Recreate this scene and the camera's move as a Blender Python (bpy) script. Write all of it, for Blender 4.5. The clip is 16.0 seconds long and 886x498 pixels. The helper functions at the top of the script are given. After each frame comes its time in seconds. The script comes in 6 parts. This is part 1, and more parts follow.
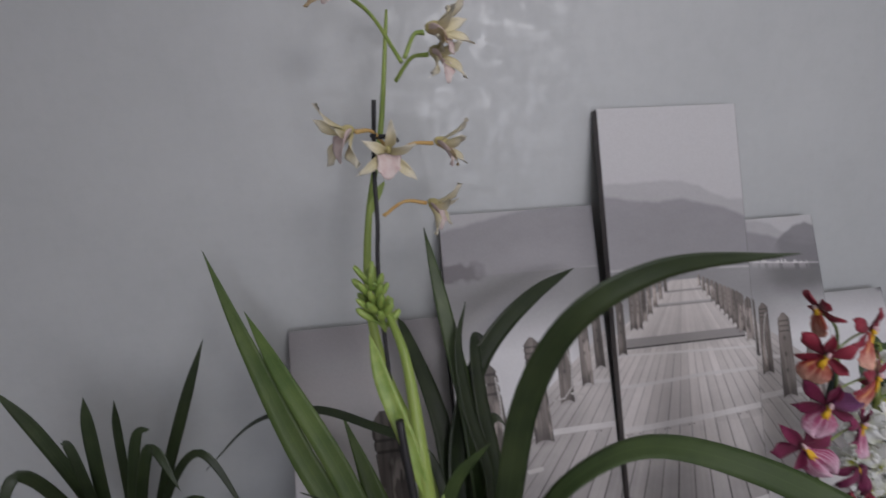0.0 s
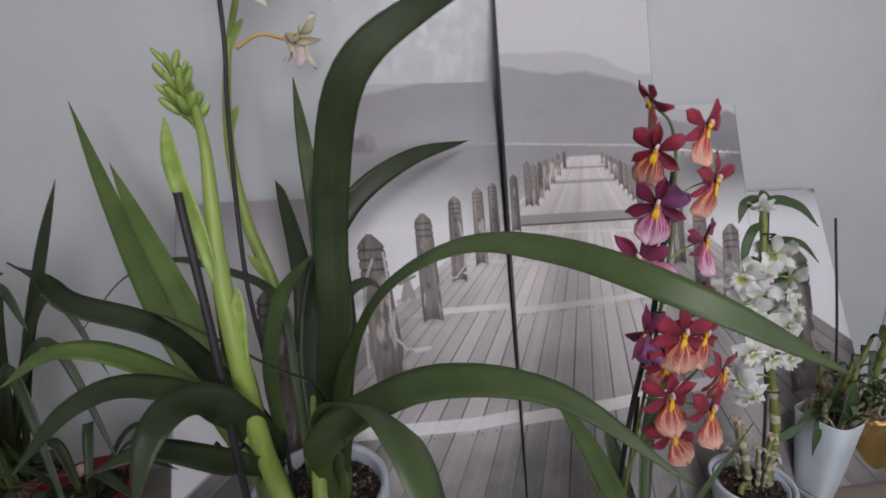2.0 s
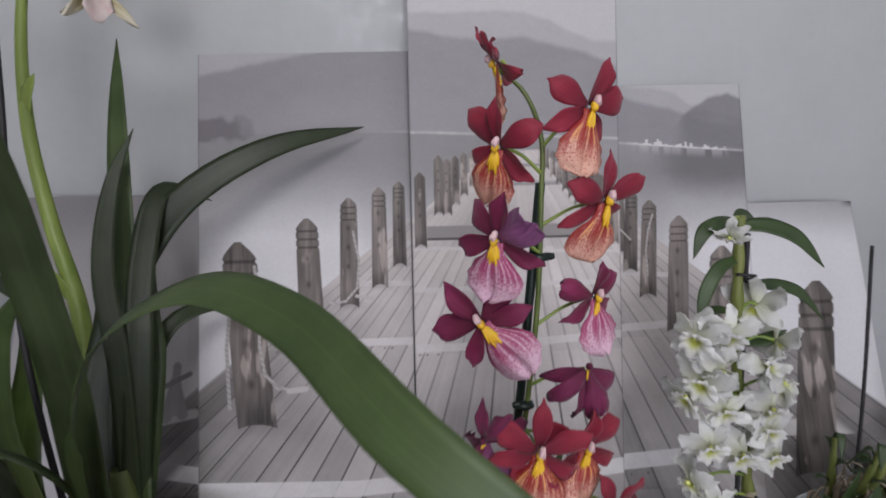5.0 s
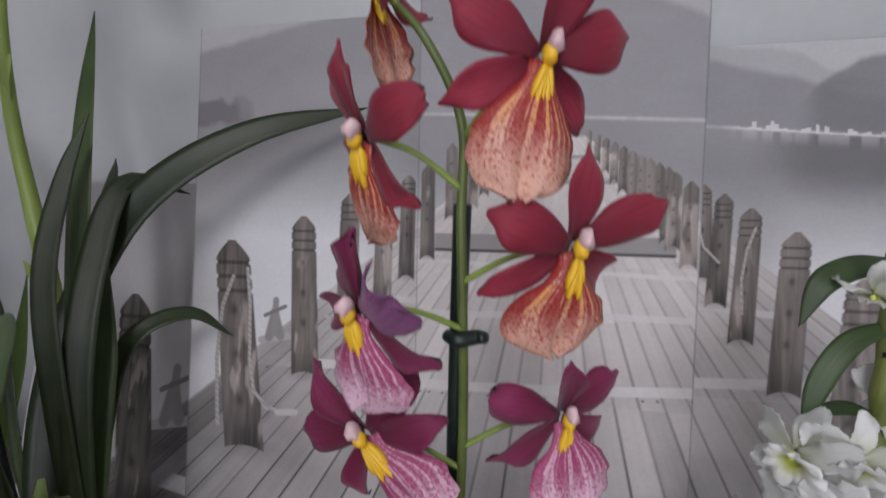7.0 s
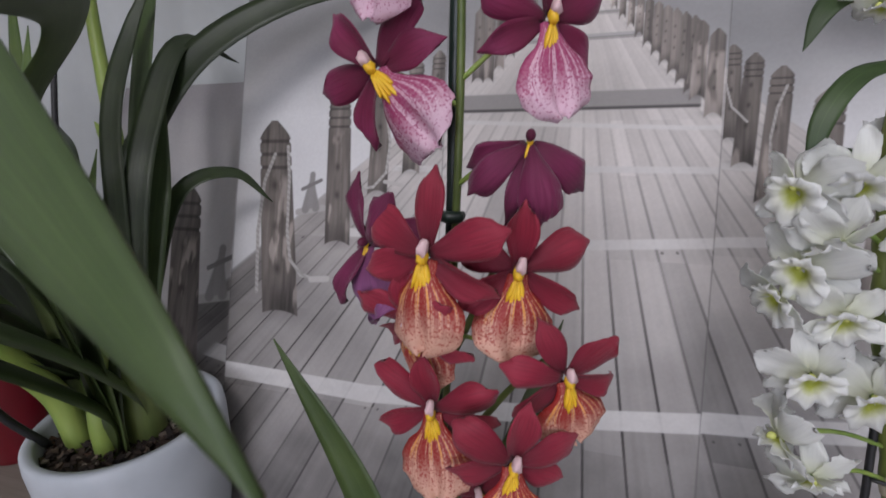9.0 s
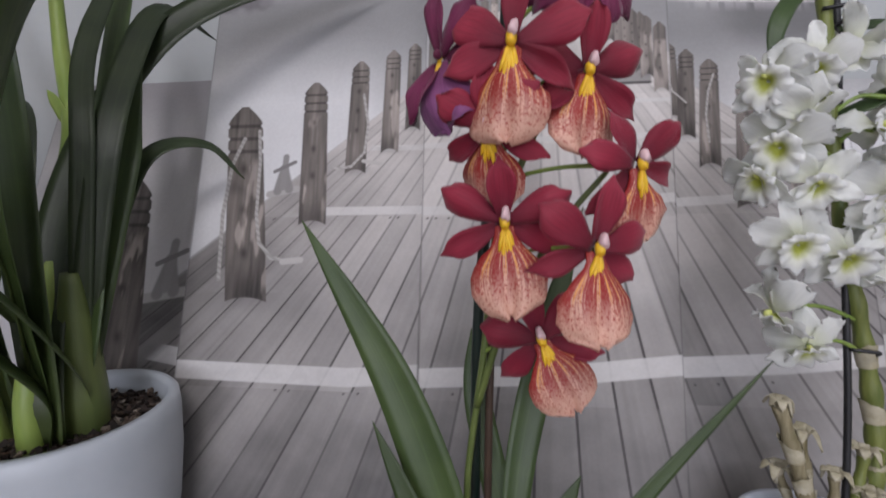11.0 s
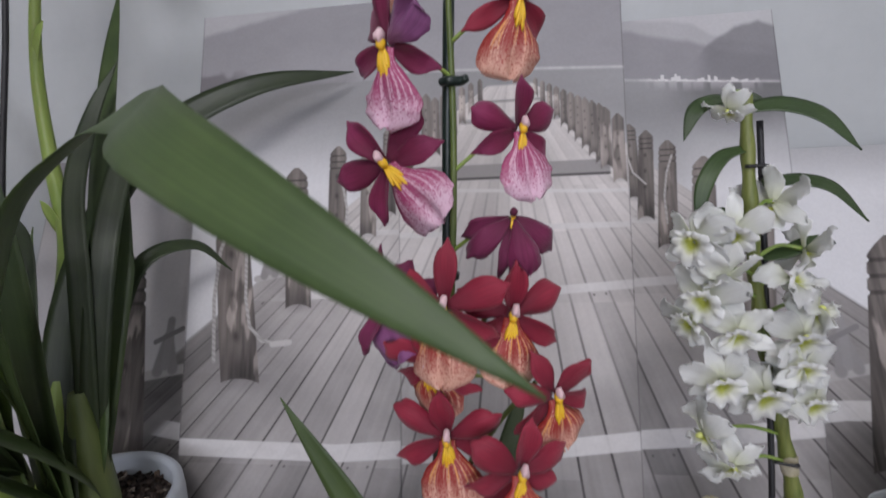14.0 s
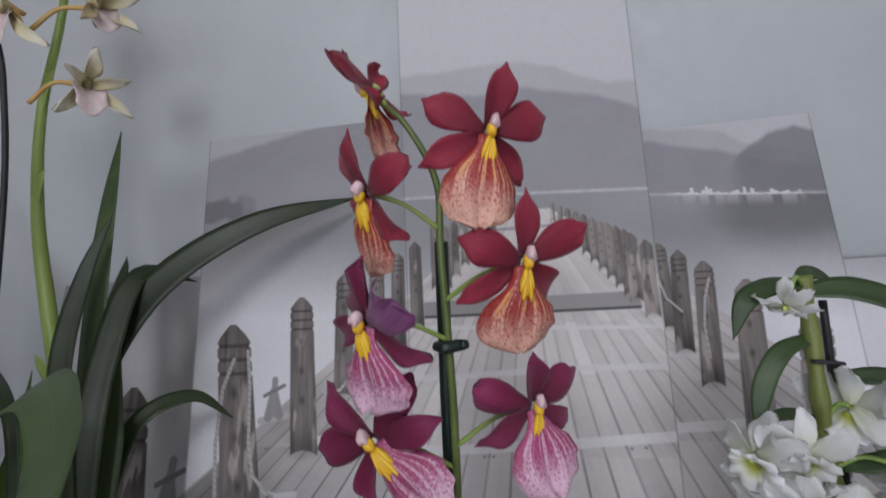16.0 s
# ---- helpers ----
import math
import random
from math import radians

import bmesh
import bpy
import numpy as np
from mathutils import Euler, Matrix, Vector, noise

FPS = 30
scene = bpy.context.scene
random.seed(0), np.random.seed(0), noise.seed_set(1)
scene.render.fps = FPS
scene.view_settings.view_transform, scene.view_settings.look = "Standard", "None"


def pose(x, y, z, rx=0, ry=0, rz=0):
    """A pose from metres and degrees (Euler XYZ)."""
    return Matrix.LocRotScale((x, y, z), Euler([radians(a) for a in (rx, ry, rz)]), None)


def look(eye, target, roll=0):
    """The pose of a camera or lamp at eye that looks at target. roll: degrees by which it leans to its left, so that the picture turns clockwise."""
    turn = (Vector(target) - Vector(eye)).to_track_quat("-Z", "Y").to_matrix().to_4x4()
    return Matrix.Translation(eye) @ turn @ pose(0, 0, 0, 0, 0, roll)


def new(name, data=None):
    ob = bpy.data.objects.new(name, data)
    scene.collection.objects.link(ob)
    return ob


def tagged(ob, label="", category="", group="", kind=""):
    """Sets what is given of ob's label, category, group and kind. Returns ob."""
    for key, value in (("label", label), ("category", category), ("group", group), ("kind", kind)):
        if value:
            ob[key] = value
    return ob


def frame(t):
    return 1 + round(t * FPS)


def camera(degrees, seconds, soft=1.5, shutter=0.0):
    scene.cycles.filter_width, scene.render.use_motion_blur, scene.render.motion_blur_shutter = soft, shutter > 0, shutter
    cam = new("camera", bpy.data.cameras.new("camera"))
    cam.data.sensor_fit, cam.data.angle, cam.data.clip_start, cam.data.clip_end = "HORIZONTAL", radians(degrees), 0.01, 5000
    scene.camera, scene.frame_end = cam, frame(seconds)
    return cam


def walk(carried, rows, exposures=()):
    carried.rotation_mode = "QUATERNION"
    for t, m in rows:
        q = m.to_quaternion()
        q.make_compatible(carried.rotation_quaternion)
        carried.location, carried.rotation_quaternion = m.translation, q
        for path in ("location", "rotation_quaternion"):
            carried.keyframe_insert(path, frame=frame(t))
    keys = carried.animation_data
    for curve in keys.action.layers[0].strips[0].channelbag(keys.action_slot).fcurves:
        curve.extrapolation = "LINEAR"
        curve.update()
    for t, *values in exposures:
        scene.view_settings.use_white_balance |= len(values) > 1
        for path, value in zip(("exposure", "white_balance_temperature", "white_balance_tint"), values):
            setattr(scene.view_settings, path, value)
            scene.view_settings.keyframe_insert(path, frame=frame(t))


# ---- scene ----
cam = camera(88.0, 16.0, soft=1.7, shutter=0.4)
ROWS = [
    (0.0, -0.3874, -0.8306, 1.7545, -8.42, -14.40, 2.57),
    (0.5, -0.2974, -0.8967, 1.6794, -8.06, -13.00, 2.18),
    (1.0, -0.2263, -0.9168, 1.5815, -8.93, -12.79, 2.42),
    (1.5, -0.2146, -0.9187, 1.5382, -8.05, -14.12, 1.83),
    (2.0, -0.1771, -0.8854, 1.5173, -6.79, -14.74, 2.05),
    (2.5, -0.1391, -0.8574, 1.4692, -5.64, -15.21, 2.23),
    (3.0, -0.0940, -0.8438, 1.4656, -3.24, -15.46, 0.45),
    (3.5, -0.0524, -0.8492, 1.4679, -2.27, -14.50, 1.36),
    (4.0, -0.0199, -0.8294, 1.4789, -5.74, -13.72, 2.44),
    (6.5, 0.1548, -0.5694, 1.5260, 9.80, -20.42, 0.86),
    (7.0, 0.1593, -0.5687, 1.4972, 11.26, -17.72, 1.85),
    (7.5, 0.1803, -0.5909, 1.4458, 13.53, -17.55, 1.24),
    (8.0, 0.1863, -0.6159, 1.4047, 15.99, -17.36, 0.84),
    (8.5, 0.1900, -0.6262, 1.3764, 16.51, -17.69, 1.42),
    (9.0, 0.1882, -0.6324, 1.3515, 16.56, -17.42, 1.69),
    (11.5, 0.1160, -0.7064, 1.1692, 3.61, -7.13, 0.20),
    (12.0, 0.1164, -0.7363, 1.1185, 0.73, -11.05, -0.30),
    (12.5, 0.1254, -0.7514, 1.1497, -0.91, -11.23, 0.40),
    (13.0, 0.1454, -0.7409, 1.2487, 0.55, -11.42, 0.91),
    (13.5, 0.1468, -0.7156, 1.3138, 3.62, -11.96, 1.64),
    (14.0, 0.1575, -0.6923, 1.3690, 6.41, -10.98, 2.80),
    (14.5, 0.1642, -0.6783, 1.3942, 7.91, -9.96, 3.15),
    (15.0, 0.1660, -0.6576, 1.4257, 8.40, -8.83, 3.87),
    (15.5, 0.1713, -0.6319, 1.4495, 8.47, -6.80, 4.37),
    (16.0, 0.1706, -0.6240, 1.4823, 9.06, -6.29, 5.24),
]
EXPOSURES = [(0.0, -0.62, 6500, 10), (0.5, -0.66, 6500, 10), (1.0, -0.46, 6500, 10), (1.5, -0.27, 6500, 10), (2.5, -0.18, 6550, 10), (4.0, -0.18, 6500, 10), (6.5, -0.32, 6400, 10), (8.0, -0.30, 6420, 10), (9.0, -0.21, 6400, 10), (12.5, -0.04, 6450, 10), (13.5, -0.10, 6350, 10), (14.5, -0.18, 6380, 9), (16.0, -0.38, 6180, 8)]
walk(cam, [(t, pose(x, y, z, 90 + pitch, roll, yaw)) for t, x, y, z, yaw, pitch, roll in ROWS], EXPOSURES)

# ---- light: an unseen ceiling lamp in front of the wall and an added cool fill behind ----
world = bpy.data.worlds.new("sky")
scene.world = world
world.use_nodes = True
wn = world.node_tree
sky = wn.nodes.new("ShaderNodeTexSky")
sky.sky_type, sky.sun_disc, sky.sun_elevation, sky.sun_rotation = "NISHITA", False, radians(35), radians(160)
wn.links.new(sky.outputs[0], wn.nodes["Background"].inputs[0])
wn.nodes["Background"].inputs[1].default_value = 0.10


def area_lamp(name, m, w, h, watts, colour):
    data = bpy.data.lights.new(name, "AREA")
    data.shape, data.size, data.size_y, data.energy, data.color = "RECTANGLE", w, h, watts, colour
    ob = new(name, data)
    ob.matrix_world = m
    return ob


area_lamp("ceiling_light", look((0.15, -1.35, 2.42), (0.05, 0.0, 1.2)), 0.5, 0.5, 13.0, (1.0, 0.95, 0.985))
# unseen fill lamp, added to cool and soften the light; no window is known
area_lamp("added_cool_fill", look((0.1, -2.92, 1.55), (0.1, 0, 1.2)), 1.3, 1.2, 30.0, (0.90, 0.90, 1.06))

V = Vector
UP = V((0, 0, 1))
rng = random.Random(7)
SHELF = 0.82
WALL_Y = 0.040

# ---- materials ----
def node_mat(name):
    m = bpy.data.materials.new(name)
    m.use_nodes = True
    nt = m.node_tree
    return m, nt, nt.nodes["Principled BSDF"]


def nd(nt, kind, **values):
    n = nt.nodes.new(kind)
    for k, v in values.items():
        n.inputs[k].default_value = v
    return n


def noise_tex(nt, scale, detail=4.0, rough=0.55, coords="Object", stretch=None):
    tc = nt.nodes.new("ShaderNodeTexCoord")
    n = nd(nt, "ShaderNodeTexNoise", Scale=scale, Detail=detail, Roughness=rough)
    src = tc.outputs[coords]
    if stretch:
        mp = nt.nodes.new("ShaderNodeMapping")
        mp.inputs["Scale"].default_value = stretch
        nt.links.new(src, mp.inputs[0])
        src = mp.outputs[0]
    nt.links.new(src, n.inputs["Vector"])
    return n


def ramp(nt, fac, stops):
    r = nt.nodes.new("ShaderNodeValToRGB")
    els = r.color_ramp.elements
    while len(els) < len(stops):
        els.new(0.5)
    for e, (p, c) in zip(els, stops):
        e.position, e.color = p, (*c, 1)
    nt.links.new(fac, r.inputs[0])
    return r


def bump(nt, bsdf, height, strength, distance):
    b = nd(nt, "ShaderNodeBump", Strength=strength, Distance=distance)
    nt.links.new(height, b.inputs["Height"])
    nt.links.new(b.outputs[0], bsdf.inputs["Normal"])


def mix_rgb(nt, fac, a, b, mode="MIX"):
    m = nt.nodes.new("ShaderNodeMix")
    m.data_type, m.blend_type = "RGBA", mode
    for sock, val in ((m.inputs[0], fac), (m.inputs[6], a), (m.inputs[7], b)):
        if isinstance(val, (int, float)):
            sock.default_value = val
        elif isinstance(val, tuple):
            sock.default_value = (*val, 1)
        else:
            nt.links.new(val, sock)
    return m.outputs[2]


def simple(name, c1, c2, scale=30.0, rough=0.5, bump_h=0.0, bump_scale=200.0, detail=4.0, spec=0.5, stretch=None, sss=0.0, trans=0.0, rnd=0.0):
    m, nt, b = node_mat(name)
    n = noise_tex(nt, scale, detail, stretch=stretch)
    r = ramp(nt, n.outputs[0], [(0.3, c1), (0.7, c2)])
    col = r.outputs[0]
    if rnd:
        oi = nt.nodes.new("ShaderNodeObjectInfo")
        hs = nt.nodes.new("ShaderNodeHueSaturation")
        mr = nd(nt, "ShaderNodeMapRange", **{"To Min": 1 - rnd, "To Max": 1 + rnd})
        nt.links.new(oi.outputs["Random"], mr.inputs["Value"])
        nt.links.new(mr.outputs[0], hs.inputs["Value"])
        nt.links.new(col, hs.inputs["Color"])
        col = hs.outputs[0]
    nt.links.new(col, b.inputs["Base Color"])
    b.inputs["Roughness"].default_value = rough
    b.inputs["Specular IOR Level"].default_value = spec
    if sss:
        b.inputs["Subsurface Weight"].default_value = sss
        b.inputs["Subsurface Radius"].default_value = (0.004, 0.002, 0.002)
        b.inputs["Subsurface Scale"].default_value = 1.0
    if trans:
        tr = nt.nodes.new("ShaderNodeBsdfTranslucent")
        nt.links.new(col, tr.inputs["Color"])
        mx = nt.nodes.new("ShaderNodeMixShader")
        mx.inputs[0].default_value = trans
        out = nt.nodes["Material Output"]
        nt.links.new(b.outputs[0], mx.inputs[1])
        nt.links.new(tr.outputs[0], mx.inputs[2])
        nt.links.new(mx.outputs[0], out.inputs["Surface"])
    if bump_h:
        bn = noise_tex(nt, bump_scale, 3.0, stretch=stretch)
        bump(nt, b, bn.outputs[0], bump_h, 0.001)
    return m


def leaf_mat(name, dark, light, rough=0.43, root=None):
    """Strap leaf: fine lengthwise veins along the mesh's UV, paler midrib, blotches."""
    m, nt, b = node_mat(name)
    uv = nt.nodes.new("ShaderNodeUVMap")
    mp = nt.nodes.new("ShaderNodeMapping")
    mp.inputs["Scale"].default_value = (70, 1.5, 1)
    nt.links.new(uv.outputs[0], mp.inputs[0])
    vein = nd(nt, "ShaderNodeTexNoise", Scale=1.0, Detail=3.0)
    nt.links.new(mp.outputs[0], vein.inputs["Vector"])
    blot = noise_tex(nt, 22.0, 3.0)
    base = ramp(nt, blot.outputs[0], [(0.3, dark), (0.7, light)])
    veined = ramp(nt, vein.outputs[0], [(0.35, (0.78, 0.78, 0.78)), (0.65, (1.12, 1.12, 1.08))])
    col = mix_rgb(nt, 0.8, base.outputs[0], veined.outputs[0], "MULTIPLY")
    sep = nt.nodes.new("ShaderNodeSeparateXYZ")
    nt.links.new(uv.outputs[0], sep.inputs[0])
    if root:
        rf = ramp(nt, sep.outputs[1], [(0.04, (1, 1, 1)), (0.26, (0, 0, 0))])
        col = mix_rgb(nt, rf.outputs[0], col, root)
    mid = ramp(nt, sep.outputs[0], [(0.46, (0, 0, 0)), (0.5, (0.16, 0.16, 0.16)), (0.54, (0, 0, 0))])
    col = mix_rgb(nt, mid.outputs[0], col, tuple(c * 1.9 for c in light))
    oi = nt.nodes.new("ShaderNodeObjectInfo")
    hs = nt.nodes.new("ShaderNodeHueSaturation")
    mr = nd(nt, "ShaderNodeMapRange", **{"To Min": 0.82, "To Max": 1.2})
    nt.links.new(oi.outputs["Random"], mr.inputs["Value"])
    nt.links.new(mr.outputs[0], hs.inputs["Value"])
    nt.links.new(col, hs.inputs["Color"])
    nt.links.new(hs.outputs[0], b.inputs["Base Color"])
    b.inputs["Roughness"].default_value = rough
    bump(nt, b, vein.outputs[0], 0.25, 0.0006)
    tr = nt.nodes.new("ShaderNodeBsdfTranslucent")
    nt.links.new(hs.outputs[0], tr.inputs["Color"])
    mx = nt.nodes.new("ShaderNodeMixShader")
    mx.inputs[0].default_value = 0.12
    nt.links.new(b.outputs[0], mx.inputs[1])
    nt.links.new(tr.outputs[0], mx.inputs[2])
    nt.links.new(mx.outputs[0], nt.nodes["Material Output"].inputs["Surface"])
    return m


def petal_mat(name, root, mid, edge, trans=0.14, v0=0.0, v1=0.55, vein_h=0.5, vein_c=0.9):
    """Petal: colour runs from the root outwards, fine veins along it, soft rim, velvety."""
    m, nt, b = node_mat(name)
    uv = nt.nodes.new("ShaderNodeUVMap")
    sep = nt.nodes.new("ShaderNodeSeparateXYZ")
    nt.links.new(uv.outputs[0], sep.inputs[0])
    mp = nt.nodes.new("ShaderNodeMapping")
    mp.inputs["Scale"].default_value = (26, 2.2, 1)
    nt.links.new(uv.outputs[0], mp.inputs[0])
    vein = nd(nt, "ShaderNodeTexNoise", Scale=1.0, Detail=3.0)
    nt.links.new(mp.outputs[0], vein.inputs["Vector"])
    blot = noise_tex(nt, 90.0, 3.0)
    add = nt.nodes.new("ShaderNodeMath")
    add.operation = "MULTIPLY_ADD"
    nt.links.new(blot.outputs[0], add.inputs[0])
    add.inputs[1].default_value = 0.35
    nt.links.new(sep.outputs[1], add.inputs[2])
    grad = ramp(nt, add.outputs[0], [(v0 + 0.15, root), (v1 + 0.15, mid), (1.0, edge)])
    shade = ramp(nt, vein.outputs[0], [(0.3, (0.80, 0.80, 0.80)), (0.7, (1.14, 1.14, 1.14))])
    col = mix_rgb(nt, vein_c, grad.outputs[0], shade.outputs[0], "MULTIPLY")
    oi = nt.nodes.new("ShaderNodeObjectInfo")
    hs = nt.nodes.new("ShaderNodeHueSaturation")
    mr = nd(nt, "ShaderNodeMapRange", **{"To Min": 0.88, "To Max": 1.12})
    nt.links.new(oi.outputs["Random"], mr.inputs["Value"])
    nt.links.new(mr.outputs[0], hs.inputs["Value"])
    nt.links.new(col, hs.inputs["Color"])
    nt.links.new(hs.outputs[0], b.inputs["Base Color"])
    b.inputs["Roughness"].default_value = 0.6
    b.inputs["Specular IOR Level"].default_value = 0.3
    b.inputs["Sheen Weight"].default_value = 0.15
    bump(nt, b, vein.outputs[0], vein_h, 0.0008)
    tr = nt.nodes.new("ShaderNodeBsdfTranslucent")
    nt.links.new(hs.outputs[0], tr.inputs["Color"])
    mx = nt.nodes.new("ShaderNodeMixShader")
    mx.inputs[0].default_value = trans
    nt.links.new(b.outputs[0], mx.inputs[1])
    nt.links.new(tr.outputs[0], mx.inputs[2])
    nt.links.new(mx.outputs[0], nt.nodes["Material Output"].inputs["Surface"])
    return m


def lip_mat(name, base, speck, edge, ray):
    """Orchid lip: solid colour at the throat with pale rays, breaking into specks on a pale skirt."""
    m, nt, b = node_mat(name)
    uv = nt.nodes.new("ShaderNodeUVMap")
    sep = nt.nodes.new("ShaderNodeSeparateXYZ")
    nt.links.new(uv.outputs[0], sep.inputs[0])
    vor = nd(nt, "ShaderNodeTexNoise", Scale=950.0, Detail=1.0)
    tc = nt.nodes.new("ShaderNodeTexCoord")
    nt.links.new(tc.outputs["Object"], vor.inputs["Vector"])
    big = noise_tex(nt, 70.0, 2.0)
    # the threshold of the specks rises along the lip
    mr = nd(nt, "ShaderNodeMapRange", **{"From Min": 0.12, "From Max": 0.92, "To Min": 0.36, "To Max": 0.62})
    nt.links.new(sep.outputs[1], mr.inputs["Value"])
    sub = nt.nodes.new("ShaderNodeMath")
    sub.operation = "SUBTRACT"
    nt.links.new(vor.outputs[0], sub.inputs[0])
    nt.links.new(mr.outputs[0], sub.inputs[1])
    fac = ramp(nt, sub.outputs[0], [(0.0, (0, 0, 0)), (0.09, (0.80, 0.80, 0.80))])
    edge_c = ramp(nt, big.outputs[0], [(0.3, edge), (0.7, tuple(min(1, c * 1.18) for c in edge))])
    throat = ramp(nt, sep.outputs[1], [(0.05, base), (0.55, speck)])
    col = mix_rgb(nt, fac.outputs[0], edge_c.outputs[0], throat.outputs[0])
    # rays that run out from the throat
    mp = nt.nodes.new("ShaderNodeMapping")
    mp.inputs["Scale"].default_value = (22, 0.8, 1)
    nt.links.new(uv.outputs[0], mp.inputs[0])
    rn = nd(nt, "ShaderNodeTexNoise", Scale=1.0, Detail=1.0)
    nt.links.new(mp.outputs[0], rn.inputs["Vector"])
    dark = ramp(nt, rn.outputs[0], [(0.45, (1, 1, 1)), (0.58, (0, 0, 0))])
    reach = ramp(nt, sep.outputs[1], [(0.16, (1, 1, 1)), (0.46, (0.85, 0.85, 0.85)), (0.80, (0, 0, 0))])
    df = nt.nodes.new("ShaderNodeMath")
    df.operation = "MULTIPLY"
    nt.links.new(dark.outputs[0], df.inputs[0])
    nt.links.new(reach.outputs[0], df.inputs[1])
    col = mix_rgb(nt, df.outputs[0], col, base)
    rays = ramp(nt, rn.outputs[0], [(0.54, (0, 0, 0)), (0.62, (1, 1, 1))])
    band = ramp(nt, sep.outputs[1], [(0.20, (0, 0, 0)), (0.28, (0.95, 0.95, 0.95)), (0.40, (0.85, 0.85, 0.85)), (0.56, (0, 0, 0))])
    rf = nt.nodes.new("ShaderNodeMath")
    rf.operation = "MULTIPLY"
    nt.links.new(rays.outputs[0], rf.inputs[0])
    nt.links.new(band.outputs[0], rf.inputs[1])
    col = mix_rgb(nt, rf.outputs[0], col, ray)
    nt.links.new(col, b.inputs["Base Color"])
    b.inputs["Roughness"].default_value = 0.55
    bump(nt, b, big.outputs[0], 0.3, 0.002)
    tr = nt.nodes.new("ShaderNodeBsdfTranslucent")
    nt.links.new(col, tr.inputs["Color"])
    mx = nt.nodes.new("ShaderNodeMixShader")
    mx.inputs[0].default_value = 0.2
    nt.links.new(b.outputs[0], mx.inputs[1])
    nt.links.new(tr.outputs[0], mx.inputs[2])
    nt.links.new(mx.outputs[0], nt.nodes["Material Output"].inputs["Surface"])
    return m


def wall_mat():
    """Silver-grey wallpaper with a brushed, patchy sheen."""
    m, nt, b = node_mat("silver_wallpaper")
    n1 = noise_tex(nt, 5.0, 5.0, 0.6)
    n2 = noise_tex(nt, 60.0, 4.0, 0.7, stretch=(1.0, 1.0, 0.45))
    n3 = noise_tex(nt, 60.0, 4.0, 0.7, stretch=(0.45, 1.0, 1.0))
    r1 = ramp(nt, n1.outputs[0], [(0.3, (0.437, 0.459, 0.458)), (0.7, (0.473, 0.495, 0.494))])
    mx = mix_rgb(nt, 0.5, n2.outputs[0], n3.outputs[0])
    r2 = ramp(nt, mx, [(0.42, (0.98, 0.98, 0.98)), (0.62, (1.02, 1.02, 1.02))])
    nt.links.new(mix_rgb(nt, 1.0, r1.outputs[0], r2.outputs[0], "MULTIPLY"), b.inputs["Base Color"])
    r3 = ramp(nt, mx, [(0.42, (0.62, 0.62, 0.62)), (0.6, (0.44, 0.44, 0.44))])
    nt.links.new(r3.outputs[0], b.inputs["Roughness"])
    r4 = ramp(nt, mx, [(0.48, (0.0, 0.0, 0.0)), (0.64, (0.20, 0.20, 0.20))])
    nt.links.new(r4.outputs[0], b.inputs["Metallic"])
    bump(nt, b, mx, 0.16, 0.0012)
    return m


def wood_mat():
    m, nt, b = node_mat("greyed_oak_veneer")
    n1 = noise_tex(nt, 9.0, 6.0, 0.6, stretch=(0.8, 14.0, 14.0))
    n2 = noise_tex(nt, 120.0, 3.0, 0.6, stretch=(0.25, 4.0, 4.0))
    r1 = ramp(nt, n1.outputs[0], [(0.3, (0.205, 0.176, 0.145)), (0.7, (0.245, 0.212, 0.177))])
    r2 = ramp(nt, n2.outputs[0], [(0.35, (0.94, 0.94, 0.94)), (0.65, (1.04, 1.04, 1.04))])
    nt.links.new(mix_rgb(nt, 1.0, r1.outputs[0], r2.outputs[0], "MULTIPLY"), b.inputs["Base Color"])
    b.inputs["Roughness"].default_value = 0.42
    bump(nt, b, n2.outputs[0], 0.2, 0.0008)
    return m


def print_mat():
    """Photo printed on stretched canvas: colour from the painted attribute, woven relief."""
    m, nt, b = node_mat("printed_canvas")
    at = nt.nodes.new("ShaderNodeAttribute")
    at.attribute_name = "print"
    nt.links.new(at.outputs["Color"], b.inputs["Base Color"])
    b.inputs["Roughness"].default_value = 0.55
    b.inputs["Specular IOR Level"].default_value = 0.35
    n = noise_tex(nt, 900.0, 2.0)
    bump(nt, b, n.outputs[0], 0.12, 0.0006)
    return m


def soil_mat():
    m, nt, b = node_mat("bark_chips")
    n = noise_tex(nt, 60.0, 4.0)
    gi = nt.nodes.new("ShaderNodeNewGeometry")
    r = ramp(nt, gi.outputs["Random Per Island"], [(0.0, (0.012, 0.008, 0.006)), (0.6, (0.045, 0.028, 0.02)), (0.88, (0.12, 0.085, 0.06)), (1.0, (0.38, 0.33, 0.27))])
    r2 = ramp(nt, n.outputs[0], [(0.3, (0.6, 0.6, 0.6)), (0.7, (1.2, 1.2, 1.2))])
    nt.links.new(mix_rgb(nt, 1.0, r.outputs[0], r2.outputs[0], "MULTIPLY"), b.inputs["Base Color"])
    b.inputs["Roughness"].default_value = 0.8
    bump(nt, b, n.outputs[0], 0.6, 0.002)
    return m


